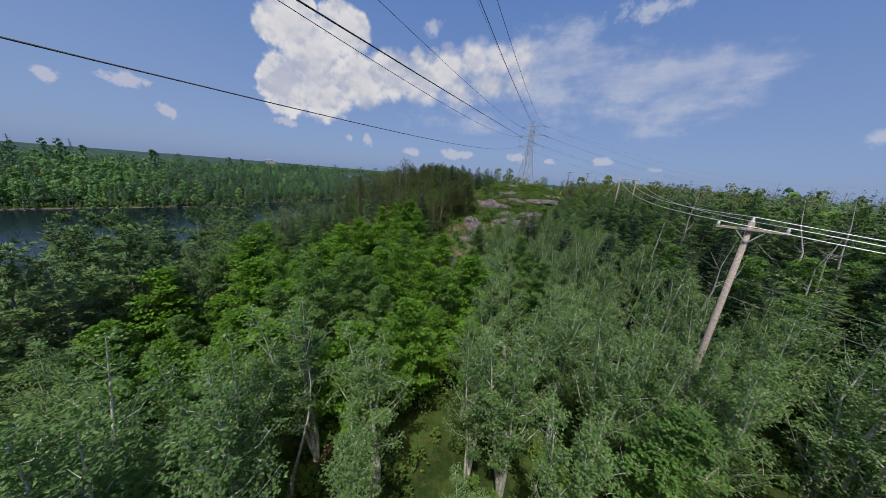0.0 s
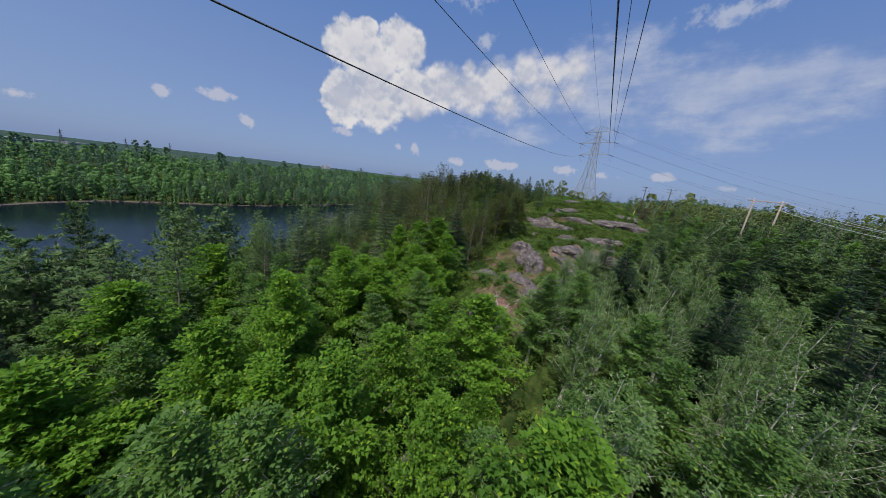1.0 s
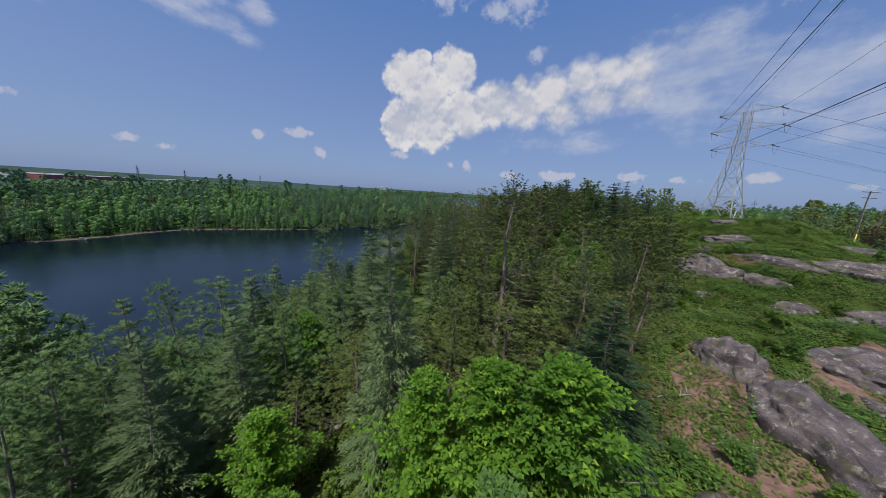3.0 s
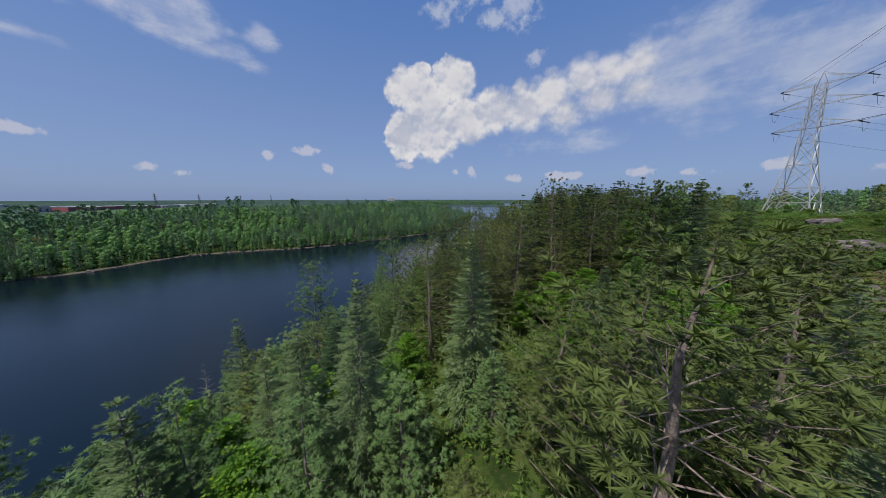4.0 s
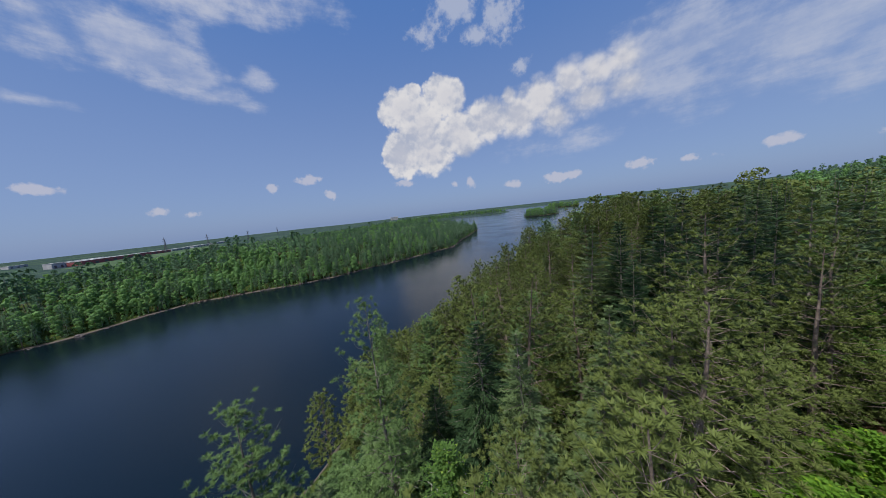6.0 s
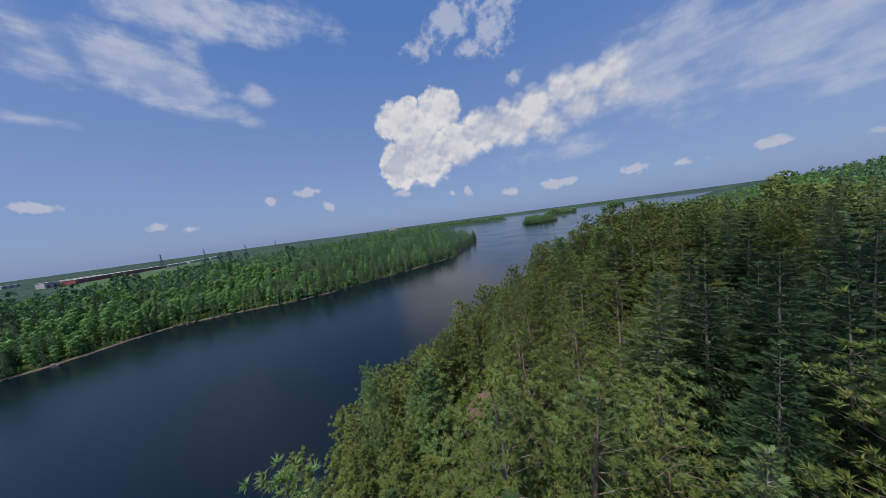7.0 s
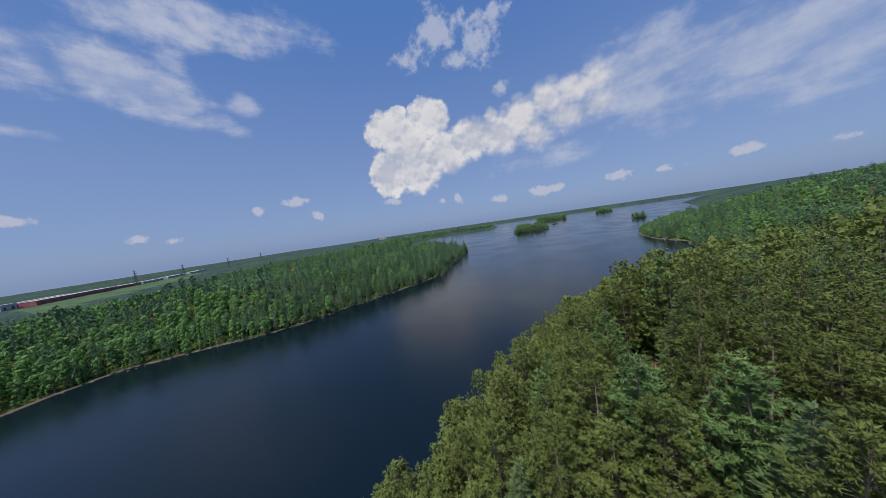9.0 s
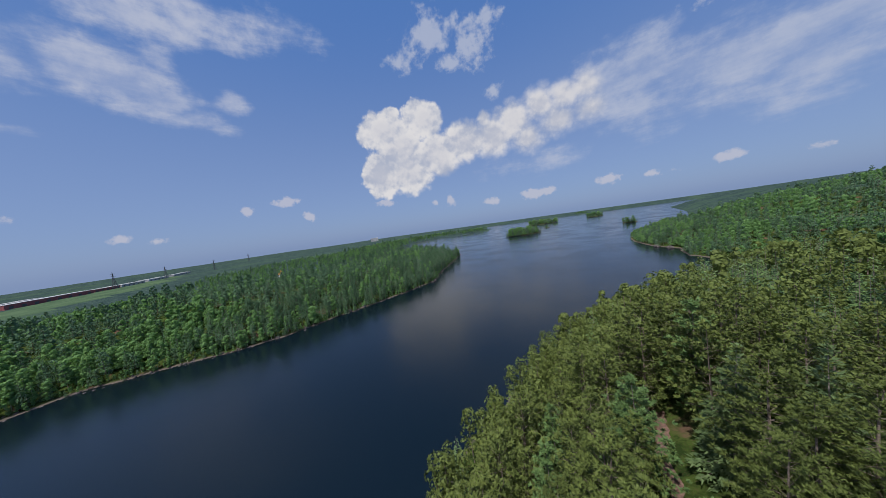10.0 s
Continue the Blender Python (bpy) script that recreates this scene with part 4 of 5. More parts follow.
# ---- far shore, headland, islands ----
# distant stands swap to leaf colours with the haze painted in
HAZED_LEAVES = {"fir": HAZED_PINE, "aspen": HAZED_LEAF, "maple": HAZED_LEAF, "birch": HAZED_LEAF, "red_pine": HAZED_PINE, "white_pine": HAZED_PINE, "spruce": HAZED_PINE}


def far_woods(name, lo, hi, step, ring, keep, label, grow=1.0, leafy=0.4, level=4):
    """A distant wood over a box of the plan, cut by a shoreline and thinned by a test."""
    x, y = np.meshgrid(np.arange(lo[0], hi[0], step), np.arange(lo[1], hi[1], step))
    x, y = (x + r.uniform(-0.45, 0.45, x.shape) * step).ravel(), (y + r.uniform(-0.45, 0.45, y.shape) * step).ravel()
    d = inside_distance(x, y, ring) + wave(x, y, 40, 3) * 2.5
    ok = keep(x, y, d) & (height(x, y) > 0.1)
    x, y, d = x[ok], y[ok], d[ok]
    mood = wave(x, y, 130, 31)
    trees = []
    for a, b, w, p, q in zip(x, y, mood, r.uniform(0, 1, x.size), r.uniform(0, 1, x.size)):
        broad = p < leafy + 0.32 * w
        kind = ("maple", "birch", "aspen")[int(q * 3)] if broad else ("white_pine", "spruce", "spruce", "red_pine")[int(q * 4)]
        trees.append((kind, level, a, b, (12.0 if broad else 14.0) * grow * r.uniform(0.68, 1.3) * (1.35 if q > 0.93 and not broad else 1.0), q * 6.28, int(p * 97)))
    if trees:
        woods(name, trees, label, HAZED_LEAVES)
    return len(trees)


far_woods("far_shore_woods", (-480, 40), (-190, 330), 6.0, FAR, lambda x, y, d: (d > 0.4) & (d < 55), "dense mixed wood along the stony far shore", 1.3, 0.6, 3)
far_woods("far_shore_woods", (-480, 330), (-190, 860), 6.0, FAR, lambda x, y, d: (d > 0.4) & (d < 55), "dense conifer wood along the stony far shore", 1.3, 0.12, 3)
far_woods("far_shore_brush", (-480, 40), (-190, 860), 3.4, FAR, lambda x, y, d: (d > -0.2) & (d < 5.5), "low alder and cedar brush at the far waterline", 0.42, 0.75)
far_woods("far_shore_woods", (-760, -120), (-190, 330), 10.0, FAR, lambda x, y, d: (d > 52) & (d < 240) & (x > -640), "dense mixed wood behind the far shore", 1.4, 0.42)
far_woods("far_shore_woods", (-760, 330), (-190, 1000), 10.0, FAR, lambda x, y, d: (d > 52) & (d < 240) & (x > -640), "dense conifer wood behind the far shore", 1.4, 0.18)
far_woods("far_shore_woods", (-1400, -200), (-300, 1500), 19.0, FAR, lambda x, y, d: (d > 236) & (d < 720) & (inside_distance(x, y, meadow) < -15), "wide mixed wood behind the far shore", 1.15, 0.5)
far_woods("headland_woods", (140, 440), (420, 900), 6.5, NEAR, lambda x, y, d: (d > 1.5) & (d < 110) & (y > 455), "green mixed wood on the headland over the bay", 1.0, 0.35)
far_woods("headland_woods", (150, 250), (900, 1100), 12.0, NEAR, lambda x, y, d: (d > 60) & (d < 430) & (y > 400 - 0.25 * x) & ((d > 108) | (y < 455)), "green mixed wood on the hill behind the bay", 1.35, 0.38)
far_woods("ridge_woods", (160, -30), (330, 440), 10.0, NEAR, lambda x, y, d: (d > 5) & (x > 172), "mixed wood east of the power lines", 1.25, 0.25)
far_woods("distant_woods", (-1500, 900), (-200, 2600), 26.0, FAR, lambda x, y, d: (d > 6) & (d < 300), "distant mixed wood on the low far shore", 1.9, 0.6)


def island(x, y, long, wide, turn, tall, grow=1.0):
    """A small wooded island with a stony rim."""
    bm = bmesh.new()
    rings, sides = 5, 28
    rr = np.random.RandomState(int(abs(x) + y))
    rag = rr.uniform(0.85, 1.12, sides)
    loops = []
    for i in range(rings):
        f = 1 - i / rings
        z = -2 + (tall + 2) * (1 - f ** 2.2)
        loops.append([bm.verts.new((math.cos(a) * long * f * g, math.sin(a) * wide * f * g, z + rr.uniform(-0.3, 0.3)))
                      for a, g in zip(np.arange(sides) * 2 * math.pi / sides, rag)])
    for a, b in zip(loops, loops[1:]):
        for k in range(sides):
            bm.faces.new((a[k], a[(k + 1) % sides], b[(k + 1) % sides], b[k]))
    bm.faces.new(loops[-1])
    me = bpy.data.meshes.new("island")
    bm.to_mesh(me)
    bm.free()
    me.materials.append(GROUND)
    ob = new("island", me)
    ob.matrix_world = pose(x, y, 0, 0, 0, turn)
    tagged(ob, "low stony island covered with trees", "island", group="islands in the lake", kind="structure")
    count = int(long * wide * 0.028) + 6
    verts, quads, index, base = [], [], [], 0
    for i in range(count):
        a, f = rr.uniform(0, 6.28), rr.uniform(0, 0.86) ** 0.5
        u, v = math.cos(a) * long * f, math.sin(a) * wide * f
        kind = ("white_pine", "spruce", "maple", "spruce", "white_pine", "spruce")[rr.randint(6)]
        k = rr.uniform(10, 16) * grow / TALL[kind]
        for which, (vv, q) in enumerate(bank[kind, 4, rr.randint(4)]):
            verts.append(vv * k + (u, v, tall * (1 - f ** 2.2) - 0.3))
            quads.append(np.where(q < 0, -1, q + base))
            index.append(np.full(len(q), (0 if which == 0 else 1 if kind != "maple" else 2)))
            base += len(vv)
    wood = new("island_woods", quad_mesh("island_woods", np.concatenate(verts), np.concatenate(quads), [GREY_BARK, HAZED_PINE, HAZED_LEAF], np.concatenate(index)))
    wood.matrix_world = ob.matrix_world
    tagged(wood, "wood of pine and birch covering an island", "forest", kind="stuff")


island(-88, 1420, 105, 60, 50, 6, 2.1)
island(30, 1760, 18, 12, 20, 3, 1.2)
island(30, 2420, 120, 60, 5, 8, 2.4)
island(440, 2650, 90, 60, 60, 8, 2.2)
island(320, 1390, 34, 24, 30, 5, 1.7)
island(600, 4300, 120, 60, 30, 8, 2.0)


# ---- bare granite on the ridge ----
def rock(x, y, long, wide, tall, turn, sink=0.35, seed=0, tilt=0.0):
    """A rounded granite slab or boulder sunk into the ground."""
    rr = np.random.RandomState(seed + int(abs(x * 7 + y * 13)))
    bm = bmesh.new()
    bmesh.ops.create_icosphere(bm, subdivisions=5, radius=1.0)
    shift = Vector(rr.uniform(-50, 50, 3))
    for v in bm.verts:
        c = v.co.copy()
        flat = math.copysign(abs(c.z) ** 0.7, c.z)
        big = noise.noise(c * 1.2 + shift) * 0.34
        ledge = noise.noise(c * 2.3 + shift * 2)
        ledge = math.floor(ledge * 3.0) / 3.0 * 0.2 + ledge * 0.1
        chip = abs(noise.noise(c * 6.5 + shift)) * 0.09
        k = 1 + big + ledge * 0.6 - chip
        v.co = Vector((c.x * long * k, c.y * wide * k, flat * tall * 1.25 * (1 + big * 0.8 + ledge - chip)))
    bm.normal_update()
    me = bpy.data.meshes.new("granite_outcrop")
    bm.to_mesh(me)
    bm.free()
    me.materials.append(GRANITE)
    me.shade_smooth()
    ob = new("granite_outcrop", me)
    ob.matrix_world = pose(x, y, float(height(x, y)) - tall * sink * 0.8, tilt, 0, turn)
    return tagged(ob, "weathered grey-purple granite outcrop with pale lichen among moss", "rock", group="granite outcrops on the ridge")


ROCKS = [(8.3, 81.3, 3.2, 2.7, 2.2, 100, 0.3), (9.2, 74.0, 5.2, 2.5, 1.9, 92, 0.3), (6.6, 63.6, 3.4, 2.0, 1.2, 110, 0.4), (8.6, 59.4, 2.7, 1.8, 1.2, 20, 0.35), (0.6, 65.4, 2.6, 1.4, 0.8, 20, 0.4), (1.5, 52.5, 5.0, 2.7, 1.6, 75, 0.5),
         (20.0, 83.5, 5.6, 3.6, 1.4, 20, 0.45), (25.5, 81.5, 4.6, 3.4, 1.2, 150, 0.45), (16.8, 73.5, 6.0, 2.2, 1.3, 100, 0.4), (18.0, 110.5, 5.8, 3.0, 2.3, 150, 0.3), (23.0, 104.8, 2.6, 1.7, 1.0, 160, 0.3),
         (31.5, 97.0, 4.8, 2.8, 1.5, 170, 0.35), (21.6, 96.6, 2.3, 1.3, 0.9, 10, 0.3), (25.3, 95.0, 1.4, 0.9, 0.6, 30, 0.3), (42.5, 113.5, 7.2, 3.0, 1.5, 165, 0.4), (35.0, 111.0, 4.4, 2.0, 1.1, 140, 0.4),
         (29.5, 127.5, 5.2, 2.2, 1.0, 10, 0.35), (27.5, 112.0, 5.4, 1.1, 0.9, 130, 0.35), (57.0, 166.5, 6.0, 3.0, 1.0, 40, 0.4), (13.2, 65.5, 1.5, 1.2, 1.1, 30, 0.2), (11.2, 66.8, 0.8, 0.6, 0.6, 70, 0.2),
         (-2.0, 36.0, 4.2, 2.4, 1.3, 80, 0.4), (-4.8, 98.5, 2.4, 1.8, 1.6, 20, 0.2), (34.0, 140.0, 4.2, 1.8, 0.8, 30, 0.35), (48.0, 126.0, 5.0, 2.0, 0.9, 150, 0.35), (29.0, 88.5, 2.0, 1.1, 0.6, 10, 0.3),
         (21.0, 118.0, 1.2, 0.8, 0.6, 10, 0.2), (14.0, 100.0, 1.0, 0.8, 0.5, 10, 0.2), (-26.0, 66.0, 2.0, 1.5, 1.0, 40, 0.3), (-7.5, 163.5, 1.7, 1.1, 0.7, 30, 0.3), (-14.0, 165.0, 1.0, 0.7, 0.5, 30, 0.3)]
for i, (x, y, long, wide, tall, turn, sink) in enumerate(ROCKS):
    rock(x, y, long, wide, tall, turn, sink, i)


def ground_cover(name, ring, count, tall, leaf, mat, label, mask, seed):
    """Low plants over a stretch of the plan, where the mask lets them grow."""
    rr = np.random.RandomState(seed)
    lo, hi = np.min(ring, 0), np.max(ring, 0)
    x, y = rr.uniform(lo[0], hi[0], count), rr.uniform(lo[1], hi[1], count)
    ok = (inside_distance(x, y, ring) > -1.5) & mask(x, y, rr)
    for a, b, long, wide, t, turn, _ in ROCKS:
        c, s = math.cos(radians(turn)), math.sin(radians(turn))
        u, v = (x - a) * c + (y - b) * s, -(x - a) * s + (y - b) * c
        ok &= (u / long) ** 2 + (v / wide) ** 2 > rr.uniform(0.75, 1.1, count)
    x, y = x[ok], y[ok]
    k = 6
    lump = np.clip(0.6 + 0.5 * wave(x, y, 5, seed), 0.2, 1.3)
    z = height(x, y)
    base = np.repeat(np.stack([x, y, z], 1), k, 0)
    lift = np.repeat(lump, k) * tall
    w = Wood(seed)
    d = unit(rr, len(base))
    at = base + d * (0.3, 0.3, 0) + np.stack([lift * 0, lift * 0, lift * rr.uniform(0.1, 1.0, len(base))], 1)
    size = leaf * rr.uniform(0.6, 1.3, len(base))
    w.needles(at, d * (1, 1, 0.25), d * 0.5 + (0, 0, 1.0), size, size * 0.7)
    v, q = w.arrays()
    return tagged(new(name, quad_mesh(name, v, q, [mat])), label, "plants", kind="stuff")


ground_cover("ground_plants", OPEN, 110000, 0.7, 0.2, SHRUB, "low green ferns and blueberry bushes between granite outcrops",
             lambda x, y, rr: wave(x, y, 16, 41) + rr.uniform(-0.7, 0.7, x.size) > -0.95, 51)
ground_cover("ferns", OPEN, 60000, 1.3, 0.26, BIRCH, "bright green ferns and seedlings in the hollows between outcrops",
             lambda x, y, rr: wave(x, y, 9, 47) + rr.uniform(-0.45, 0.45, x.size) > 0.12, 53)
ground_cover("dry_moss", OPEN, 30000, 0.16, 0.2, DEAD, "brown dry moss and litter between granite outcrops",
             lambda x, y, rr: wave(x, y, 11, 43) + rr.uniform(-0.5, 0.5, x.size) > 0.1, 52)


BUSHES = []
for i in range(8):
    (wv, wq), (cv, cq) = broadleaf(300 + i, 1.5, (0.55, 0.8, 1.05)[i % 3], 0.1, 0.13, 1700, stems=4, branches=24, spray=0.3, airy=1)
    BUSHES.append((quad_mesh("stems", wv, wq, [GREY_BARK]), quad_mesh("foliage", cv, cq, [(SHRUB, BIRCH, SHRUB, ASPEN)[i % 4]])))


def bush(x, y, tall, turn, shape):
    """A low leafy bush with several thin stems."""
    thing = new("bush")
    thing.matrix_world = pose(x, y, float(height(x, y)) - 0.05, 0, 0, turn) @ Matrix.Scale(tall / 1.5, 4)
    tagged(thing, "low green bush growing among granite outcrops", "bush", group="bushes on the ridge")
    part("stems", BUSHES[shape][0], None, thing)
    part("foliage", BUSHES[shape][1], None, thing)


rb = np.random.RandomState(23)
spots = [(2.8, 66.0), (3.8, 70.5), (12.5, 84.0), (13.5, 78.0), (20.5, 72.0), (22.5, 76.0), (15.0, 62.0), (11.0, 58.0), (3.6, 61.0), (4.2, 58.0), (1.5, 68.5), (28.0, 91.0), (34.0, 94.0), (0.0, 60.5), (5.0, 48.0), (9.0, 50.0), (18.5, 66.0)]
while len(spots) < 95:
    x, y = rb.uniform(-3, 66), rb.uniform(44, 178)
    free = all(((x - a) ** 2 + (y - b) ** 2) ** 0.5 > 0.75 * max(long, wide) for a, b, long, wide, *_ in ROCKS)
    if free and float(inside_distance(np.array([x]), np.array([y]), OPEN)[0]) > 0.5 and float(wave(np.array(x), np.array(y), 16, 41)) > -0.5:
        spots.append((x, y))
for i, (x, y) in enumerate(spots):
    bush(x, y, rb.uniform(0.8, 2.1), rb.uniform(0, 360), i % 8)


def litter(ring, label, rag=1.2, name="trail"):
    """Bare ground with needle litter, a thin sheet over the forest floor."""
    lo, hi = np.min(ring, 0), np.max(ring, 0)
    gx, gy = np.arange(lo[0] - 1, hi[0] + 1, 0.5), np.arange(lo[1] - 1, hi[1] + 1, 0.5)
    X, Y = np.meshgrid(gx, gy)
    inside = inside_distance(X, Y, ring) + wave(X, Y, 6, 61) * rag
    Z = height(X, Y) + 0.12 - 0.5 * (inside < 0.2)
    grid = np.arange(X.size).reshape(X.shape)
    q = np.stack([grid[:-1, :-1], grid[:-1, 1:], grid[1:, 1:], grid[1:, :-1]], -1).reshape(-1, 4)
    keep = (inside.ravel()[q] > 0).any(1)
    ob = new(name, quad_mesh(name, np.stack([X, Y, Z], -1).reshape(-1, 3), q[keep], [LITTER], smooth_shade=True))
    return tagged(ob, label, "path", kind="structure")


litter(TRAIL, "bare reddish clearing of needle litter on the slope")
SOIL = [(-1, 50), (5, 49), (8, 58), (10, 68), (13, 80), (11, 86), (5, 84), (2, 74), (0, 64)]
litter(SOIL, "bare reddish soil with dry litter between granite outcrops", 2.2, "bare_soil")
litter([(13, 74), (24, 80), (30, 84), (26, 88), (16, 86), (12, 80)], "bare reddish soil with dry litter between granite outcrops", 1.8, "bare_soil")
litter(TRACK, "narrow reddish footpath of needle litter under pines", 0.35)
litter(PATCH, "small bare patch of reddish needle litter under pines", 0.5)


# ---- power line tower ----
def bar(bm, a, b, size):
    """An angle-section member from a to b."""
    a, b = Vector(a), Vector(b)
    d = (b - a).normalized()
    u = d.cross(Vector((0, 0, 1)) if abs(d.z) < 0.9 else Vector((0, 1, 0))).normalized()
    w = d.cross(u)
    rings = []
    for p in (a, b):
        rings.append([bm.verts.new(p + u * size * i + w * size * j) for i, j in ((-0.5, -0.5), (0.5, -0.5), (0.5, 0.5), (-0.5, 0.5))])
    for k in range(4):
        bm.faces.new((rings[0][k], rings[0][(k + 1) % 4], rings[1][(k + 1) % 4], rings[1][k]))
    bm.faces.new(rings[0][::-1])
    bm.faces.new(rings[1])


def rod(bm, points, radii, sides=6):
    """A round bar through points."""
    w = Wood(1)
    w.tube(points, radii if isinstance(radii, (list, tuple)) else [radii] * len(points), sides)
    v, q = w.arrays()
    vs = [bm.verts.new(p) for p in v]
    for f in q:
        bm.faces.new([vs[i] for i in f])


TOWER = Vector((48.0, 173.2, 0.0))
TOWER_TURN = -46.0            # crossarms point along the local x axis
FOOT = 52.2
ARMS = ((26.3, 7.3), (32.0, 8.4), (37.2, 7.0))        # height over the feet, reach


def half_width(z):
    """Half the tower's width at a height over its feet."""
    return float(np.interp(z, (-0.6, 0, 16.4, 24.0, 37.2), (5.0, 4.9, 2.2, 1.4, 0.92)))


def lattice_tower(place, turn, foot):
    tower = new("power_line_tower")
    tower.matrix_world = pose(place.x, place.y, foot, 0, 0, turn)
    tagged(tower, "tall galvanised steel lattice tower carrying six power lines", "pylon")
    corners = ((1, 1), (-1, 1), (-1, -1), (1, -1))
    levels = [0, 6.0, 10.0, 16.4, 22.3, 26.3, 29.2, 32.0, 34.6, 37.2]
    at = lambda c, z: Vector((c[0] * half_width(z), c[1] * half_width(z), z))
    for c in corners:
        bm = bmesh.new()
        bar(bm, at(c, -0.6), at(c, 16.4), 0.22)
        bar(bm, at(c, 16.4), at(c, 24.0), 0.18)
        bar(bm, at(c, 24.0), at(c, 37.2), 0.16)
        leg = part("leg", bm, GALVANISED, tower)
        bm = bmesh.new()
        bmesh.ops.create_cone(bm, cap_ends=True, segments=12, radius1=0.55, radius2=0.5, depth=1.0, matrix=Matrix.Translation(at(c, 0.0)))
        part("footing", bm, ROOF, tower, "pale concrete footing")
    for i, (z0, z1) in enumerate(zip(levels, levels[1:])):
        for k in range(4):
            a, b = corners[k], corners[(k + 1) % 4]
            bm = bmesh.new()
            thin = 0.13 if z1 <= 22.3 else 0.1
            if i == 0:
                mid = (at(a, z1) + at(b, z1)) / 2
                bar(bm, at(a, z0), mid, 0.15)
                bar(bm, at(b, z0), mid, 0.15)
                for c, f in ((a, 0.5), (b, 0.5)):
                    q = at(c, z0).lerp(mid, f)
                    bar(bm, q, at(c, z1 * 0.62), 0.1)
                    bar(bm, q, at(c, z1), 0.1)
            else:
                bar(bm, at(a, z0), at(b, z1), thin)
                bar(bm, at(b, z0), at(a, z1), thin)
            bar(bm, at(a, z1), at(b, z1), thin)
            part("bracing", bm, GALVANISED, tower)
    bm = bmesh.new()
    peak = Vector((0, 0, 40.2))
    for c in corners:
        bar(bm, at(c, 37.2), peak, 0.1)
    part("peak", bm, GALVANISED, tower)
    for z, reach in ARMS:
        for side in (1, -1):
            bm = bmesh.new()
            tip = Vector((side * reach, 0, z))
            for y in (-1, 1):
                low, high = at((side, y), z), at((side, y), z + 2.0)
                bar(bm, low, tip, 0.11)
                bar(bm, high, tip, 0.1)
                for f in (0.33, 0.66):
                    bar(bm, low.lerp(tip, f), high.lerp(tip, f), 0.06)
            for f in (0.33, 0.66):
                bar(bm, at((side, -1), z).lerp(tip, f), at((side, 1), z).lerp(tip, f), 0.06)
            part("crossarm", bm, GALVANISED, tower)
    return tower


tower = lattice_tower(TOWER, TOWER_TURN, FOOT)
tower_pose = pose(TOWER.x, TOWER.y, FOOT, 0, 0, TOWER_TURN)


def heading(degrees):
    """A level direction, clockwise from +y."""
    return Vector((math.sin(radians(degrees)), math.cos(radians(degrees)), 0))


def hang(name, start, way, length, slope, curve, thick, mat, label, segments=40):
    """A hanging wire from a point, falling by slope and rising by curve."""
    pts = []
    for i in range(segments + 1):
        u = length * i / segments
        p = start + way * u
        pts.append((p.x, p.y, start.z - slope * u + curve * u * u))
    bm = bmesh.new()
    rod(bm, pts, thick, 4)
    me = bpy.data.meshes.new(name)
    bm.to_mesh(me)
    bm.free()
    me.materials.append(mat)
    return tagged(new(name, me), label, "cable", group="overhead wires")


BACK, ONWARD = heading(200), heading(76)
# heading, fall and sag of each conductor towards the tower behind, from the lowest arm up
SPANS = {(26.3, 1): (200.35, 0.1059, 0.00007), (26.3, -1): (199.29, 0.155, 0.00032), (32.0, 1): (200.36, 0.1574, 0.00048),
         (32.0, -1): (199.49, 0.1509, 0.00035), (37.2, 1): (200.61, 0.1374, 0.00041), (37.2, -1): (199.35, 0.1318, 0.0002)}
for z, reach in ARMS:
    for side in (1, -1):
        tip = tower_pose @ Vector((side * reach, 0, z - 0.1))
        string = new("insulator_string", None)
        string.location = tip
        tagged(string, "dark strain insulator strings with drooping jumper at a crossarm", "insulator", group="insulator strings on the tower")
        ends = []
        for way, slope in ((BACK, 0.13), (ONWARD, 0.2)):
            end = tip + way * 2.3 - Vector((0, 0, slope * 2.3))
            w = Wood(1)
            stops = np.linspace(0, 1, 19)
            w.tube([tuple((tip.lerp(end, f) - tip)) for f in stops], [0.05 if i % 2 else 0.16 for i in range(19)], 8)
            v, q = w.arrays()
            part("insulator", quad_mesh("insulator", v, q, [INSULATOR]), None, string)
            ends.append(end)
        bm = bmesh.new()
        droop = []
        for i in range(9):
            f = i / 8
            p = ends[0].lerp(ends[1], f) - Vector((0, 0, 2.3 * math.sin(math.pi * f)))
            droop.append(tuple(p - tip))
        rod(bm, droop, 0.028, 5)
        part("jumper", bm, WIRE, string)
        towards, fall, sag = SPANS[z, side]
        hang("conductor_wire", ends[0], heading(towards), 330, fall, sag, 0.036, WIRE, "thick dark conductor hanging from a tower crossarm")
        hang("conductor_wire", ends[1], ONWARD, 330, 0.2, 0.0004, 0.026, WIRE, "dark conductor leaving the tower towards the woods")
peak = tower_pose @ Vector((0, 0, 40.2))
hang("earth_wire", peak, heading(200.17), 330, 0.1027, 0.00024, 0.022, WIRE, "thin earth wire from the tower's peak")
hang("earth_wire", peak, ONWARD, 330, 0.18, 0.0004, 0.018, WIRE, "thin earth wire leaving the tower's peak")


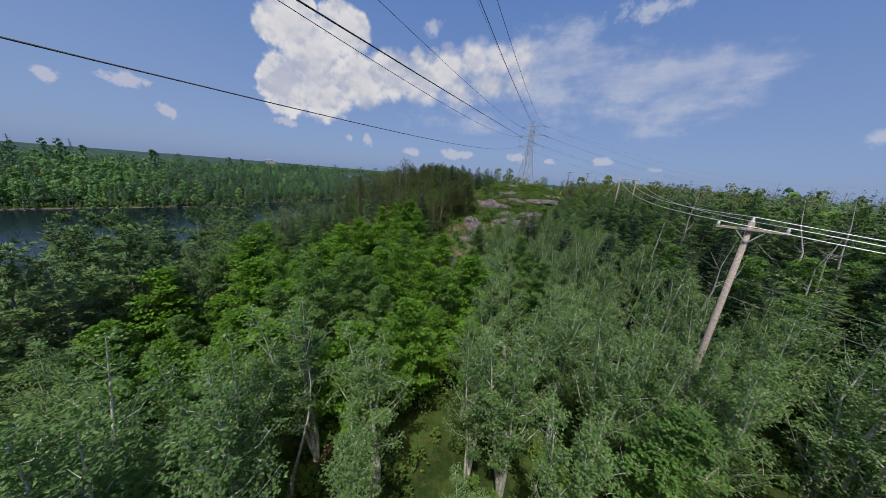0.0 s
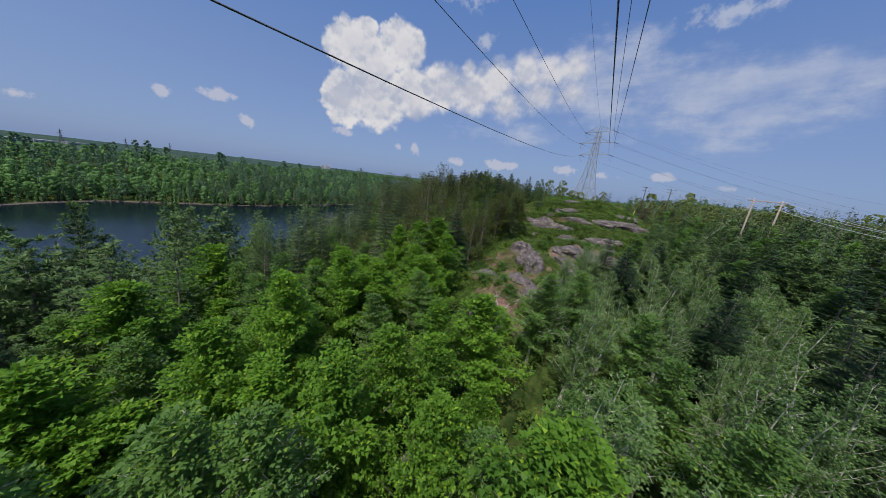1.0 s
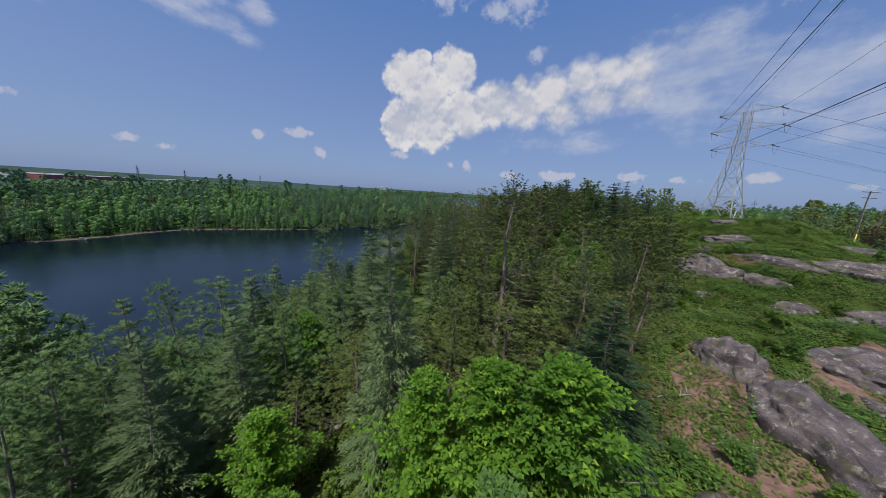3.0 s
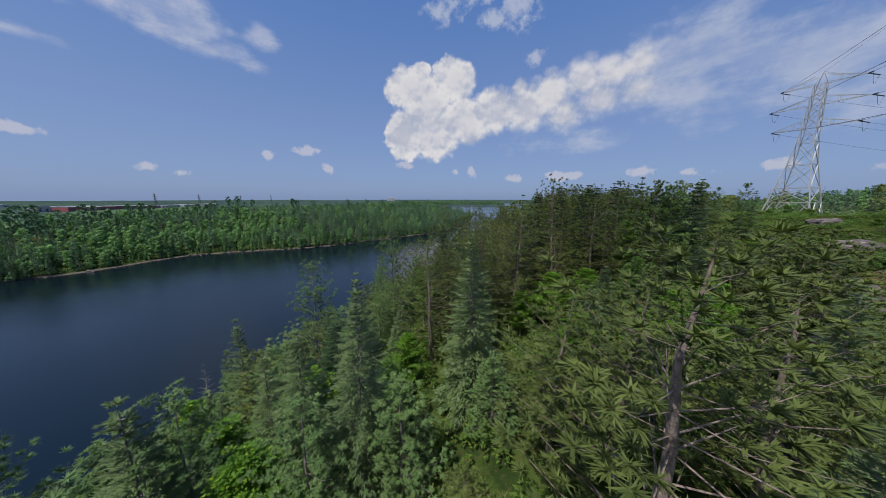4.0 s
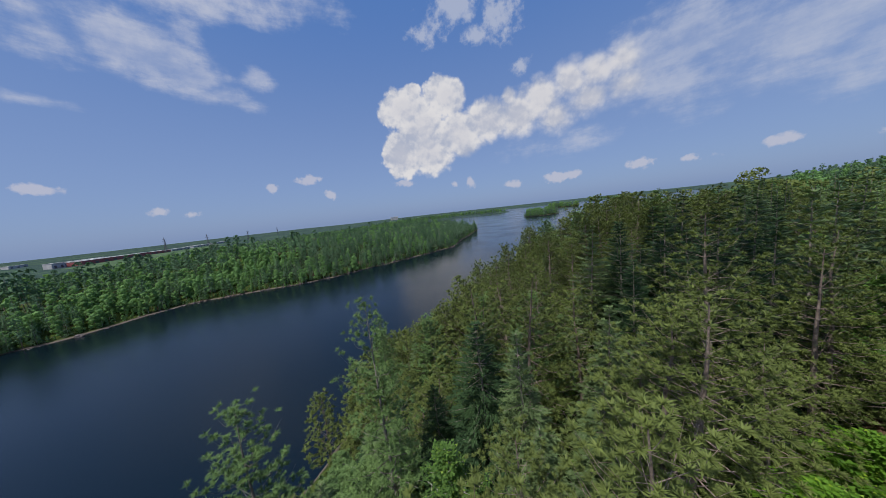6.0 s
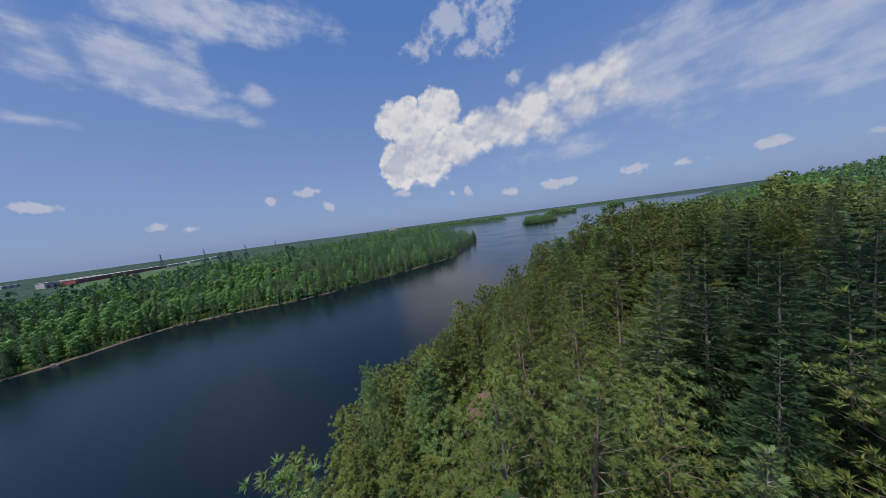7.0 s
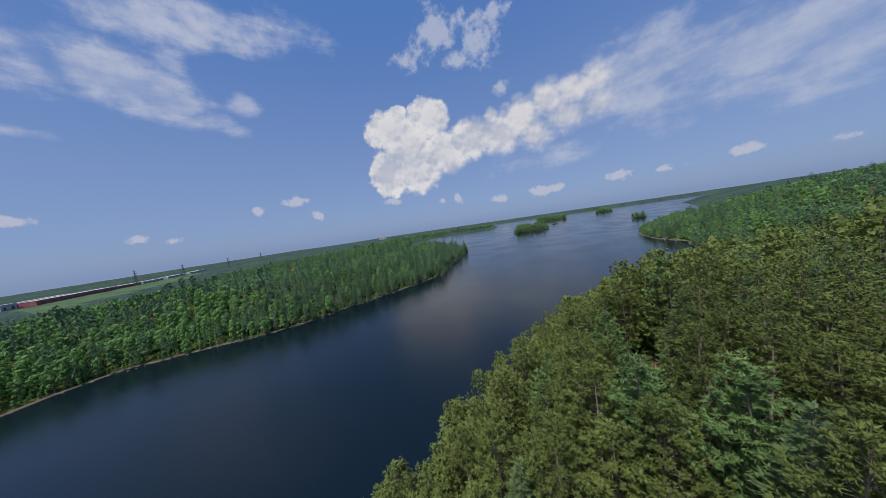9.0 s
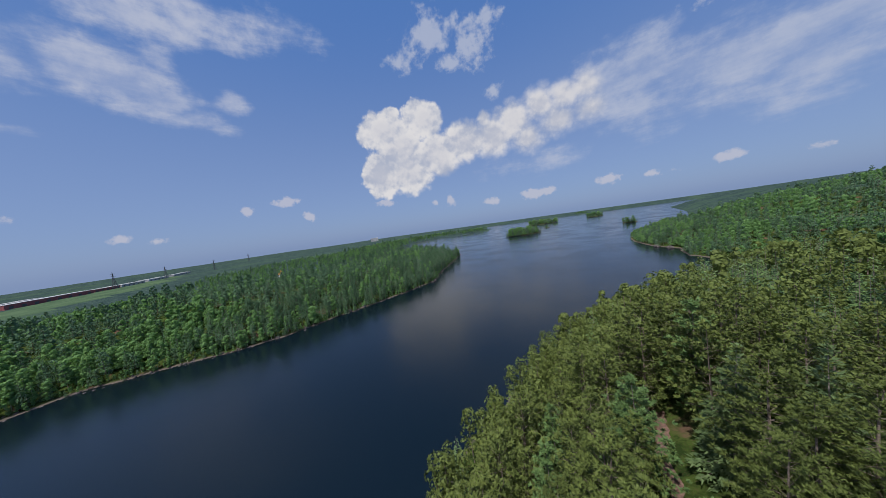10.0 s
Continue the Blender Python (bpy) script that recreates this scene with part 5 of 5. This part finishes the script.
# ---- wooden pole line ----
def pole(place, top, name, label, turn, arms, lean=0.0, arm_shift=0.0, wood=None):
    """A wooden pole with crossarms and pin insulators. arms: height under the top, half length, number of insulators."""
    g = float(height(place[0], place[1]))
    thing = new(name)
    thing.matrix_world = pose(place[0], place[1], g, 0, lean, turn)
    tagged(thing, label, "utility pole", group="wooden power poles")
    h = top - g
    wood = wood or POLE_WOOD
    w = Wood(3)
    w.tube([(0, 0, -1.0), (0, 0, h * 0.5), (0, 0, h - 0.02), (0, 0, h)], [0.2, 0.17, 0.13, 0.06], 12)
    v, q = w.arrays()
    part("shaft", quad_mesh("shaft", v, q, [wood], smooth_shade=True), None, thing)
    for drop, half, n_ins in arms:
        bm = bmesh.new()
        bmesh.ops.create_cube(bm, size=1.0, matrix=Matrix.Translation((arm_shift, -0.19, h - drop)) @ Matrix.Diagonal((half * 2, 0.11, 0.14, 1)))
        bmesh.ops.bevel(bm, geom=bm.edges[:], offset=0.015, segments=1, affect="EDGES")
        part("crossarm", bm, wood, thing)
        for s in (-1, 1):
            bm = bmesh.new()
            bar(bm, (arm_shift + s * half * 0.45, -0.2, h - drop), (arm_shift, -0.15, h - drop - 0.75), 0.04)
            part("brace", bm, GALVANISED, thing)
        for k in range(n_ins):
            x = arm_shift - half * 0.94 + 2 * half * 0.94 * k / max(n_ins - 1, 1)
            w = Wood(4)
            w.tube([(x, -0.19, h - drop + z) for z in (0.05, 0.1, 0.13, 0.17, 0.2, 0.25, 0.27)], [0.03, 0.08, 0.05, 0.085, 0.05, 0.06, 0.02], 8)
            v, q = w.arrays()
            part("insulator", quad_mesh("insulator", v, q, [PORCELAIN]), None, thing)
    w = Wood(4)
    w.tube([(0, 0, h + z) for z in (-0.02, 0.06, 0.1, 0.15, 0.19, 0.24)], [0.09, 0.09, 0.05, 0.085, 0.05, 0.03], 8)
    v, q = w.arrays()
    part("insulator", quad_mesh("insulator", v, q, [PORCELAIN]), None, thing)
    return thing


LINE = -62.0
P1, P1_TOP = (16.6, 14.6), 56.3
pole(P1, P1_TOP, "utility_pole", "weathered wooden pole with one crossarm and white insulators", LINE + 90 - 60, [(0.42, 1.4, 2)], lean=0.0)
P2 = ((57.6, 85.3), (52.9, 85.7))
for place in P2:
    pole(place, 60.9, "utility_pole", "weathered wooden pole of a two-pole frame over the trees", 0, [])
frame_beam = new("pole_beam")
frame_beam.matrix_world = pose(55.2, 85.5, 60.6, 0, 0, -5)
tagged(frame_beam, "long wooden beam joining two power poles", "crossarm")
bm = bmesh.new()
bmesh.ops.create_cube(bm, size=1.0, matrix=Matrix.Diagonal((6.6, 0.16, 0.2, 1)))
bmesh.ops.bevel(bm, geom=bm.edges[:], offset=0.02, segments=1, affect="EDGES")
part("beam", bm, POLE_WOOD, frame_beam)
for x in (-3.1, 0.0, 3.1):
    w = Wood(4)
    w.tube([(x, 0, z) for z in (0.08, 0.14, 0.18, 0.22, 0.27, 0.33)], [0.03, 0.1, 0.06, 0.1, 0.06, 0.03], 8)
    v, q = w.arrays()
    part("insulator", quad_mesh("insulator", v, q, [PORCELAIN]), None, frame_beam)
pole((65.4, 151.6), 64.7, "utility_pole", "dark wooden pole with two crossarms against the sky", 20, [(0.3, 2.4, 4), (1.7, 1.9, 3)], wood=DARK_WOOD)
pole((76.7, 154.1), 65.0, "utility_pole", "dark wooden pole with two crossarms against the sky", 20, [(0.3, 2.4, 4), (1.7, 1.9, 3)], wood=DARK_WOOD)


def span(name, a, b, sag, thick, mat, label, segments=20):
    """A wire between two points with its sag."""
    a, b = Vector(a), Vector(b)
    pts = [tuple(a.lerp(b, i / segments) - Vector((0, 0, 4 * sag * (i / segments) * (1 - i / segments)))) for i in range(segments + 1)]
    bm = bmesh.new()
    rod(bm, pts, thick, 4)
    me = bpy.data.meshes.new(name)
    bm.to_mesh(me)
    bm.free()
    me.materials.append(mat)
    return tagged(new(name, me), label, "cable", group="overhead wires")


side = Vector((math.cos(radians(LINE + 90 - 60)), math.sin(radians(LINE + 90 - 60)), 0))
head = Vector((*P1, P1_TOP))
for k, (off, up, far) in enumerate(((-1.32, -0.12, (52.2, 85.6, 60.9)), (1.32, -0.12, (58.3, 85.4, 60.9)), (0.0, 0.25, (55.2, 85.5, 60.9)))):
    a = head + side * off + Vector((0, 0, up))
    span("distribution_wire", a, far, 1.6, 0.022, BRIGHT_WIRE, "bare pale wire between wooden poles")
    span("distribution_wire", a, a + Vector((46.0, -62.0, -3.0)), 1.2, 0.022, BRIGHT_WIRE, "bare pale wire between wooden poles")
for low, far_z in ((3.2, 57.6), (4.3, 56.6)):
    a = head - Vector((0, 0, low))
    span("service_wire", a, (55.0, 85.4, far_z), 1.6, 0.018, WIRE, "thin dark service wire low on the wooden poles")
    span("service_wire", a, a + Vector((46.0, -62.0, -4.0)), 1.2, 0.018, WIRE, "thin dark service wire low on the wooden poles")
for k in (-3.1, 0.0, 3.1):
    span("distribution_wire", (55.2 + k, 85.5 - 0.09 * k, 60.9), (71.0 + k * 1.6, 152.9, 64.9), 1.8, 0.02, BRIGHT_WIRE, "bare pale wire between wooden poles")


def guy_guard(a, b):
    """A yellow plastic sleeve on a slanting guy wire."""
    thing = new("guy_wire")
    thing.location = a
    tagged(thing, "slanting steel guy wire with a yellow plastic guard", "guy wire", group="guy wires")
    a, b = Vector(a), Vector(b)
    up = (b - a).normalized()
    bm = bmesh.new()
    rod(bm, [(0, 0, 0), tuple(up * 3.0)], 0.09, 8)
    part("guard", bm, YELLOW, thing)
    bm = bmesh.new()
    rod(bm, [tuple(up * -0.2), tuple(b - a)], 0.015, 5)
    part("wire", bm, GALVANISED, thing)


guy_guard((58.0, 141.0, float(height(58.0, 141.0))), (65.4, 151.5, 63.5))
guy_guard((66.5, 145.0, float(height(66.5, 145.0))), (76.7, 154.0, 63.5))
guy_guard((34.0, 76.5, float(height(34.0, 76.5))), (52.8, 85.6, 59.8))


# ---- bare and fallen trees ----
def brown_conifer(x, y, top, j):
    """A dead spruce that still holds its dry reddish needles."""
    (wv, wq), (cv, cq) = bank["spruce", 1, j]
    tree = new("dead_spruce_tree")
    g = float(height(x, y))
    k = (top - g) / TALL["spruce"]
    tree.matrix_world = pose(x, y, g - 0.1, 1, 2, 40 * j) @ Matrix.Diagonal((k, k, k, 1))
    part("trunk", quad_mesh("trunk", wv, wq, [GREY_BARK], smooth_shade=True), None, tree)
    part("crown", quad_mesh("crown", cv[:len(cv) // 9 * 6], cq[:len(cv) // 9 * 2], [DEAD]), None, tree, "thin reddish-brown dry needles")
    tagged(tree, "dead spruce with thin reddish-brown needles among green trees", "tree", group="dead conifers")


brown_conifer(66.5, 149.0, 62.5, 0)
brown_conifer(-71.5, 85.5, 31.0, 1)


def snag(x, y, tall, lean, turn, seed, label, limbs=9):
    """A dead or thin pale tree with bare crooked limbs."""
    w = Wood(seed)
    rr = w.r
    steps = np.linspace(0, 1, 7)
    bend = rr.normal(0, 0.25, (7, 2)).cumsum(0)
    path = np.stack([bend[:, 0], bend[:, 1], steps * tall - (steps == 0) * 0.5], 1)
    w.tube(path, 0.011 * tall * (1 - 0.9 * steps), 6)
    for i in range(limbs):
        k = rr.uniform(0.4, 0.95)
        o = np.array([np.interp(k, steps, path[:, j]) for j in range(3)])
        a, l = rr.uniform(0, 6.28), tall * rr.uniform(0.1, 0.24)
        mid = o + np.array([math.cos(a), math.sin(a), 0.5]) * l * 0.5 + rr.normal(0, 0.1, 3)
        end = mid + np.array([math.cos(a + 0.5), math.sin(a + 0.5), 0.9]) * l * 0.5
        w.tube([o, mid, end], [0.0045 * tall * (1.2 - k), 0.003 * tall * (1.2 - k), 0.004], 4)
    v, q = w.arrays()
    thing = new("dead_tree")
    thing.matrix_world = pose(x, y, float(height(x, y)), lean, lean * 0.5, turn)
    part("trunk", quad_mesh("trunk", v, q, [DEADWOOD], smooth_shade=True), None, thing)
    return tagged(thing, label, "tree", group="bare pale trees")


for i, (x, y, tall, lean, turn) in enumerate([(25.0, 24.0, 14.5, 6, 20), (31.0, 22.5, 14.0, 5, 60), (34.0, 23.0, 14.0, 7, 110), (38.0, 26.0, 16.5, 8, 150), (44.0, 27.0, 17.0, 9, 200), (30.0, 38.0, 14.0, 4, 10),
                                              (40.0, 45.0, 16.0, 3, 70), (-8.0, 12.0, 12.0, 5, 130)]):
    snag(x, y, tall, lean, turn, 70 + i, "bare pale dead tree with crooked limbs")


def fallen(x, y, long, turn, seed):
    """A fallen bleached trunk with a few broken limbs."""
    w = Wood(seed)
    rr = w.r
    pts = [(long * (f - 0.5), 0.15 * math.sin(f * 5), 0.12) for f in np.linspace(0, 1, 6)]
    w.tube(pts, [0.07, 0.065, 0.06, 0.05, 0.04, 0.02], 6)
    for i in range(6):
        f = rr.uniform(0.2, 0.95)
        o = np.array([long * (f - 0.5), 0.0, 0.12])
        w.tube([o, o + np.array([0.5, rr.choice([-1, 1]) * rr.uniform(0.4, 1.2), rr.uniform(0.1, 0.7)])], [0.025, 0.008], 4)
    v, q = w.arrays()
    ob = new("fallen_branch", quad_mesh("fallen_branch", v, q, [DEADWOOD], smooth_shade=True))
    e = 0.4
    gx, gy = (float(height(x + e, y)) - float(height(x - e, y))) / (2 * e), (float(height(x, y + e)) - float(height(x, y - e))) / (2 * e)
    up = Vector((-gx, -gy, 1)).normalized()
    ob.matrix_world = Matrix.Translation((x, y, float(height(x, y)) + 0.12)) @ Vector((0, 0, 1)).rotation_difference(up).to_matrix().to_4x4() @ pose(0, 0, 0, 0, 0, turn)
    return tagged(ob, "bleached fallen trunk with broken limbs on the ground", "dead wood", group="fallen dead wood")


for i, (x, y, long, turn) in enumerate([(3.5, 57.0, 4.5, 20), (5.0, 56.2, 4.0, 50), (2.5, 56.5, 3.5, 100), (6.5, 55.8, 3.0, 150), (4.0, 55.0, 4.2, 75), (4.5, 72.0, 3.0, 10), (2.0, 75.5, 3.4, 25), (12.0, 79.5, 2.2, 60), (11.8, 94.0, 2.4, 110),
                                        (-6.0, 92.0, 4.0, 80), (-9.0, 130.0, 4.0, 30), (-2.0, 108.0, 5.0, 10)]):
    fallen(x, y, long, turn, 90 + i)


# ---- buildings and masts beyond the far shore ----
def shed(x, y, long, deep, tall, turn, wall, label, name="industrial_building", doors=8):
    """A long low industrial building: walls, a flat roof with an edge, and dark door openings set into the front."""
    g = max(float(height(x, y)), 1.0)
    thing = new(name)
    thing.matrix_world = pose(x, y, g, 0, 0, turn)
    tagged(thing, label, "building", group="industrial buildings on the plain")
    bm = bmesh.new()
    bmesh.ops.create_cube(bm, size=1.0, matrix=Matrix.Translation((0, 0, tall / 2 - 1)) @ Matrix.Diagonal((long, deep, tall + 2, 1)))
    part("wall", bm, wall, thing)
    bm = bmesh.new()
    bmesh.ops.create_cube(bm, size=1.0, matrix=Matrix.Translation((0, 0, tall + 0.5)) @ Matrix.Diagonal((long + 2, deep + 2, 1.0, 1)))
    part("roof", bm, ROOF, thing)
    for k in range(doors):
        bm = bmesh.new()
        u = long * ((k + 0.5) / doors - 0.5)
        bmesh.ops.create_cube(bm, size=1.0, matrix=Matrix.Translation((u, -deep / 2 - 0.05, tall * 0.3)) @ Matrix.Diagonal((long / doors * 0.35, 0.4, tall * 0.55, 1)))
        part("door", bm, INSULATOR, thing)
    return thing


shed(-2010, 640, 270, 70, 17, 112, RED_WALL, "long red-clad industrial hall with a pale roof")
shed(-2075, 560, 180, 60, 19, 112, PALE_WALL, "pale industrial hall behind a red one", doors=6)
shed(-2110, 830, 110, 60, 14, 112, RED_WALL, "red-clad industrial hall with a pale roof", doors=5)
shed(-2210, 960, 130, 60, 12, 118, PALE_WALL, "pale low industrial hall", doors=5)
shed(-2330, 1120, 150, 60, 11, 122, PALE_WALL, "pale low industrial hall", doors=5)
shed(-2480, 1320, 190, 50, 10, 126, PALE_WALL, "pale low industrial hall", doors=6)
shed(-1990, 470, 40, 40, 22, 112, PALE_WALL, "pale square industrial block", doors=2)
shed(-2900, 520, 70, 50, 14, 110, PALE_WALL, "pale industrial hall far across the plain", doors=3)


def mast(x, y, tall, label="distant lattice power line tower"):
    """A far lattice tower."""
    thing = new("distant_tower")
    thing.matrix_world = pose(x, y, max(float(height(x, y)), 0.0), 0, 0, 20)
    tagged(thing, label, "pylon", group="distant towers")
    for a in range(4):
        c, s = (1, -1, -1, 1)[a], (1, 1, -1, -1)[a]
        bm = bmesh.new()
        bar(bm, (c * tall * 0.09, s * tall * 0.09, -1), (c * tall * 0.025, s * tall * 0.025, tall * 0.6), tall * 0.012)
        bar(bm, (c * tall * 0.025, s * tall * 0.025, tall * 0.6), (0, 0, tall), tall * 0.012)
        part("leg", bm, INSULATOR, thing)
    for z, w in ((0.62, 0.14), (0.75, 0.17), (0.88, 0.13)):
        bm = bmesh.new()
        bar(bm, (-tall * w, 0, tall * z), (tall * w, 0, tall * z), tall * 0.016)
        part("crossarm", bm, INSULATOR, thing)
    bm = bmesh.new()
    for k in range(6):
        f0, f1 = k / 6, (k + 1) / 6
        w0, w1 = tall * (0.09 - 0.065 * f0), tall * (0.09 - 0.065 * f1)
        for y_ in (-1, 1):
            bar(bm, (-w0, y_ * w0, tall * 0.6 * f0), (w1, y_ * w1, tall * 0.6 * f1), tall * 0.007)
            bar(bm, (w0, y_ * w0, tall * 0.6 * f0), (-w1, y_ * w1, tall * 0.6 * f1), tall * 0.007)
    part("bracing", bm, INSULATOR, thing)


for az_deg, far, tall in ((-69.0, 2200, 84), (-64.2, 2250, 80), (-58.9, 2600, 78), (-54.5, 3300, 76)):
    v = heading(az_deg) * far
    mast(-24 + v.x, 77 + v.y, tall)

# white tanks on the skyline
for k in range(7):
    v = heading(-33.9 + k * 0.22) * 3600
    bm = bmesh.new()
    bmesh.ops.create_uvsphere(bm, u_segments=16, v_segments=8, radius=8 - 1.5 * (k % 3), matrix=Matrix.Diagonal((1, 1, 1.2, 1)))
    tank = new("storage_tank")
    tank.location = (-39 + v.x, 135 + v.y, 64 + 3 * (k % 2))
    tagged(tank, "white rounded storage tank on the distant skyline", "tank", group="white tanks on the skyline")
    part("shell", bm, PALE_WALL, tank)
    bm = bmesh.new()
    bmesh.ops.create_cone(bm, cap_ends=True, segments=12, radius1=7, radius2=6, depth=70, matrix=Matrix.Translation((0, 0, -38)))
    part("base", bm, PALE_WALL, tank)

# orange digger on the far shore
digger = new("excavator")
digger.matrix_world = pose(-725, 687, float(height(-725, 687)) + 3.0, 0, 0, 30)
tagged(digger, "orange excavator with raised boom among the far woods", "excavator")
for name, size, at, tilt in (("cab", (4.5, 3.2, 3.2), (0, 0, 7.5), 0), ("undercarriage", (5.5, 4.0, 1.4), (0, 0, 4.8), 0), ("boom", (1.0, 0.9, 10.0), (3.0, 0, 12.0), 18), ("arm", (0.8, 0.7, 6.0), (6.0, 0, 14.5), -35)):
    bm = bmesh.new()
    bmesh.ops.create_cube(bm, size=1.0, matrix=Matrix.Translation(at) @ pose(0, 0, 0, 0, tilt, 0) @ Matrix.Diagonal((*size, 1)))
    bmesh.ops.bevel(bm, geom=bm.edges[:], offset=0.2, segments=1, affect="EDGES")
    part(name, bm, INSULATOR if name == "undercarriage" else ORANGE, digger)
bm = bmesh.new()
bmesh.ops.create_cone(bm, cap_ends=True, segments=16, radius1=9, radius2=4, depth=8.5, matrix=Matrix.Translation((0, 0, 0)))
mound = new("gravel_mound")
mound.matrix_world = digger.matrix_world
tagged(mound, "pale gravel mound under an orange excavator", "mound")
part("heap", bm, ROOF, mound)

# stones along the far shore
rr = np.random.RandomState(77)
ring = np.array(FAR[4:19], float)
stones = []
for (x0, y0), (x1, y1) in zip(ring, ring[1:]):
    n_s = int(math.hypot(x1 - x0, y1 - y0) / 2.2)
    for k in range(n_s):
        f = rr.uniform(0, 1)
        stones.append((x0 + (x1 - x0) * f + rr.normal(0, 2.5), y0 + (y1 - y0) * f + rr.normal(0, 2.5)))
verts, quads, base = [], [], 0
for x, y in stones:
    w = Wood(int(abs(x * 10 + y)))
    s = rr.uniform(0.4, 1.3) * (2.0 if rr.uniform() < 0.06 else 1.0)
    w.tube([(0, 0, -0.5 * s), (0, 0, 0.1 * s), (0, 0, 0.45 * s), (0, 0, 0.55 * s)], [0.9 * s, 1.0 * s, 0.65 * s, 0.05 * s], 6)
    v, q = w.arrays()
    v = v * (1, rr.uniform(0.5, 1.4), 1) + (x, y, max(float(height(x, y)), -0.3))
    verts.append(v)
    quads.append(q + base)
    base += len(v)
tagged(new("shore_stones", quad_mesh("shore_stones", np.concatenate(verts), np.concatenate(quads), [GRANITE])), "pale stones and ledges along the far waterline", "stones", kind="stuff")
for x, y, long, turn in ((-363, 150, 3.4, 20), (-281, 316, 3.0, 50), (-198, 528, 4.5, 100), (160, 650, 7.0, 80), (152, 678, 6.0, 100)):
    ob = rock(x, y, long, long * 0.6, long * 0.42, turn, 0.1, 5)
    ob.location.z = 0.2
    tagged(ob, "pale granite ledge at the waterline")
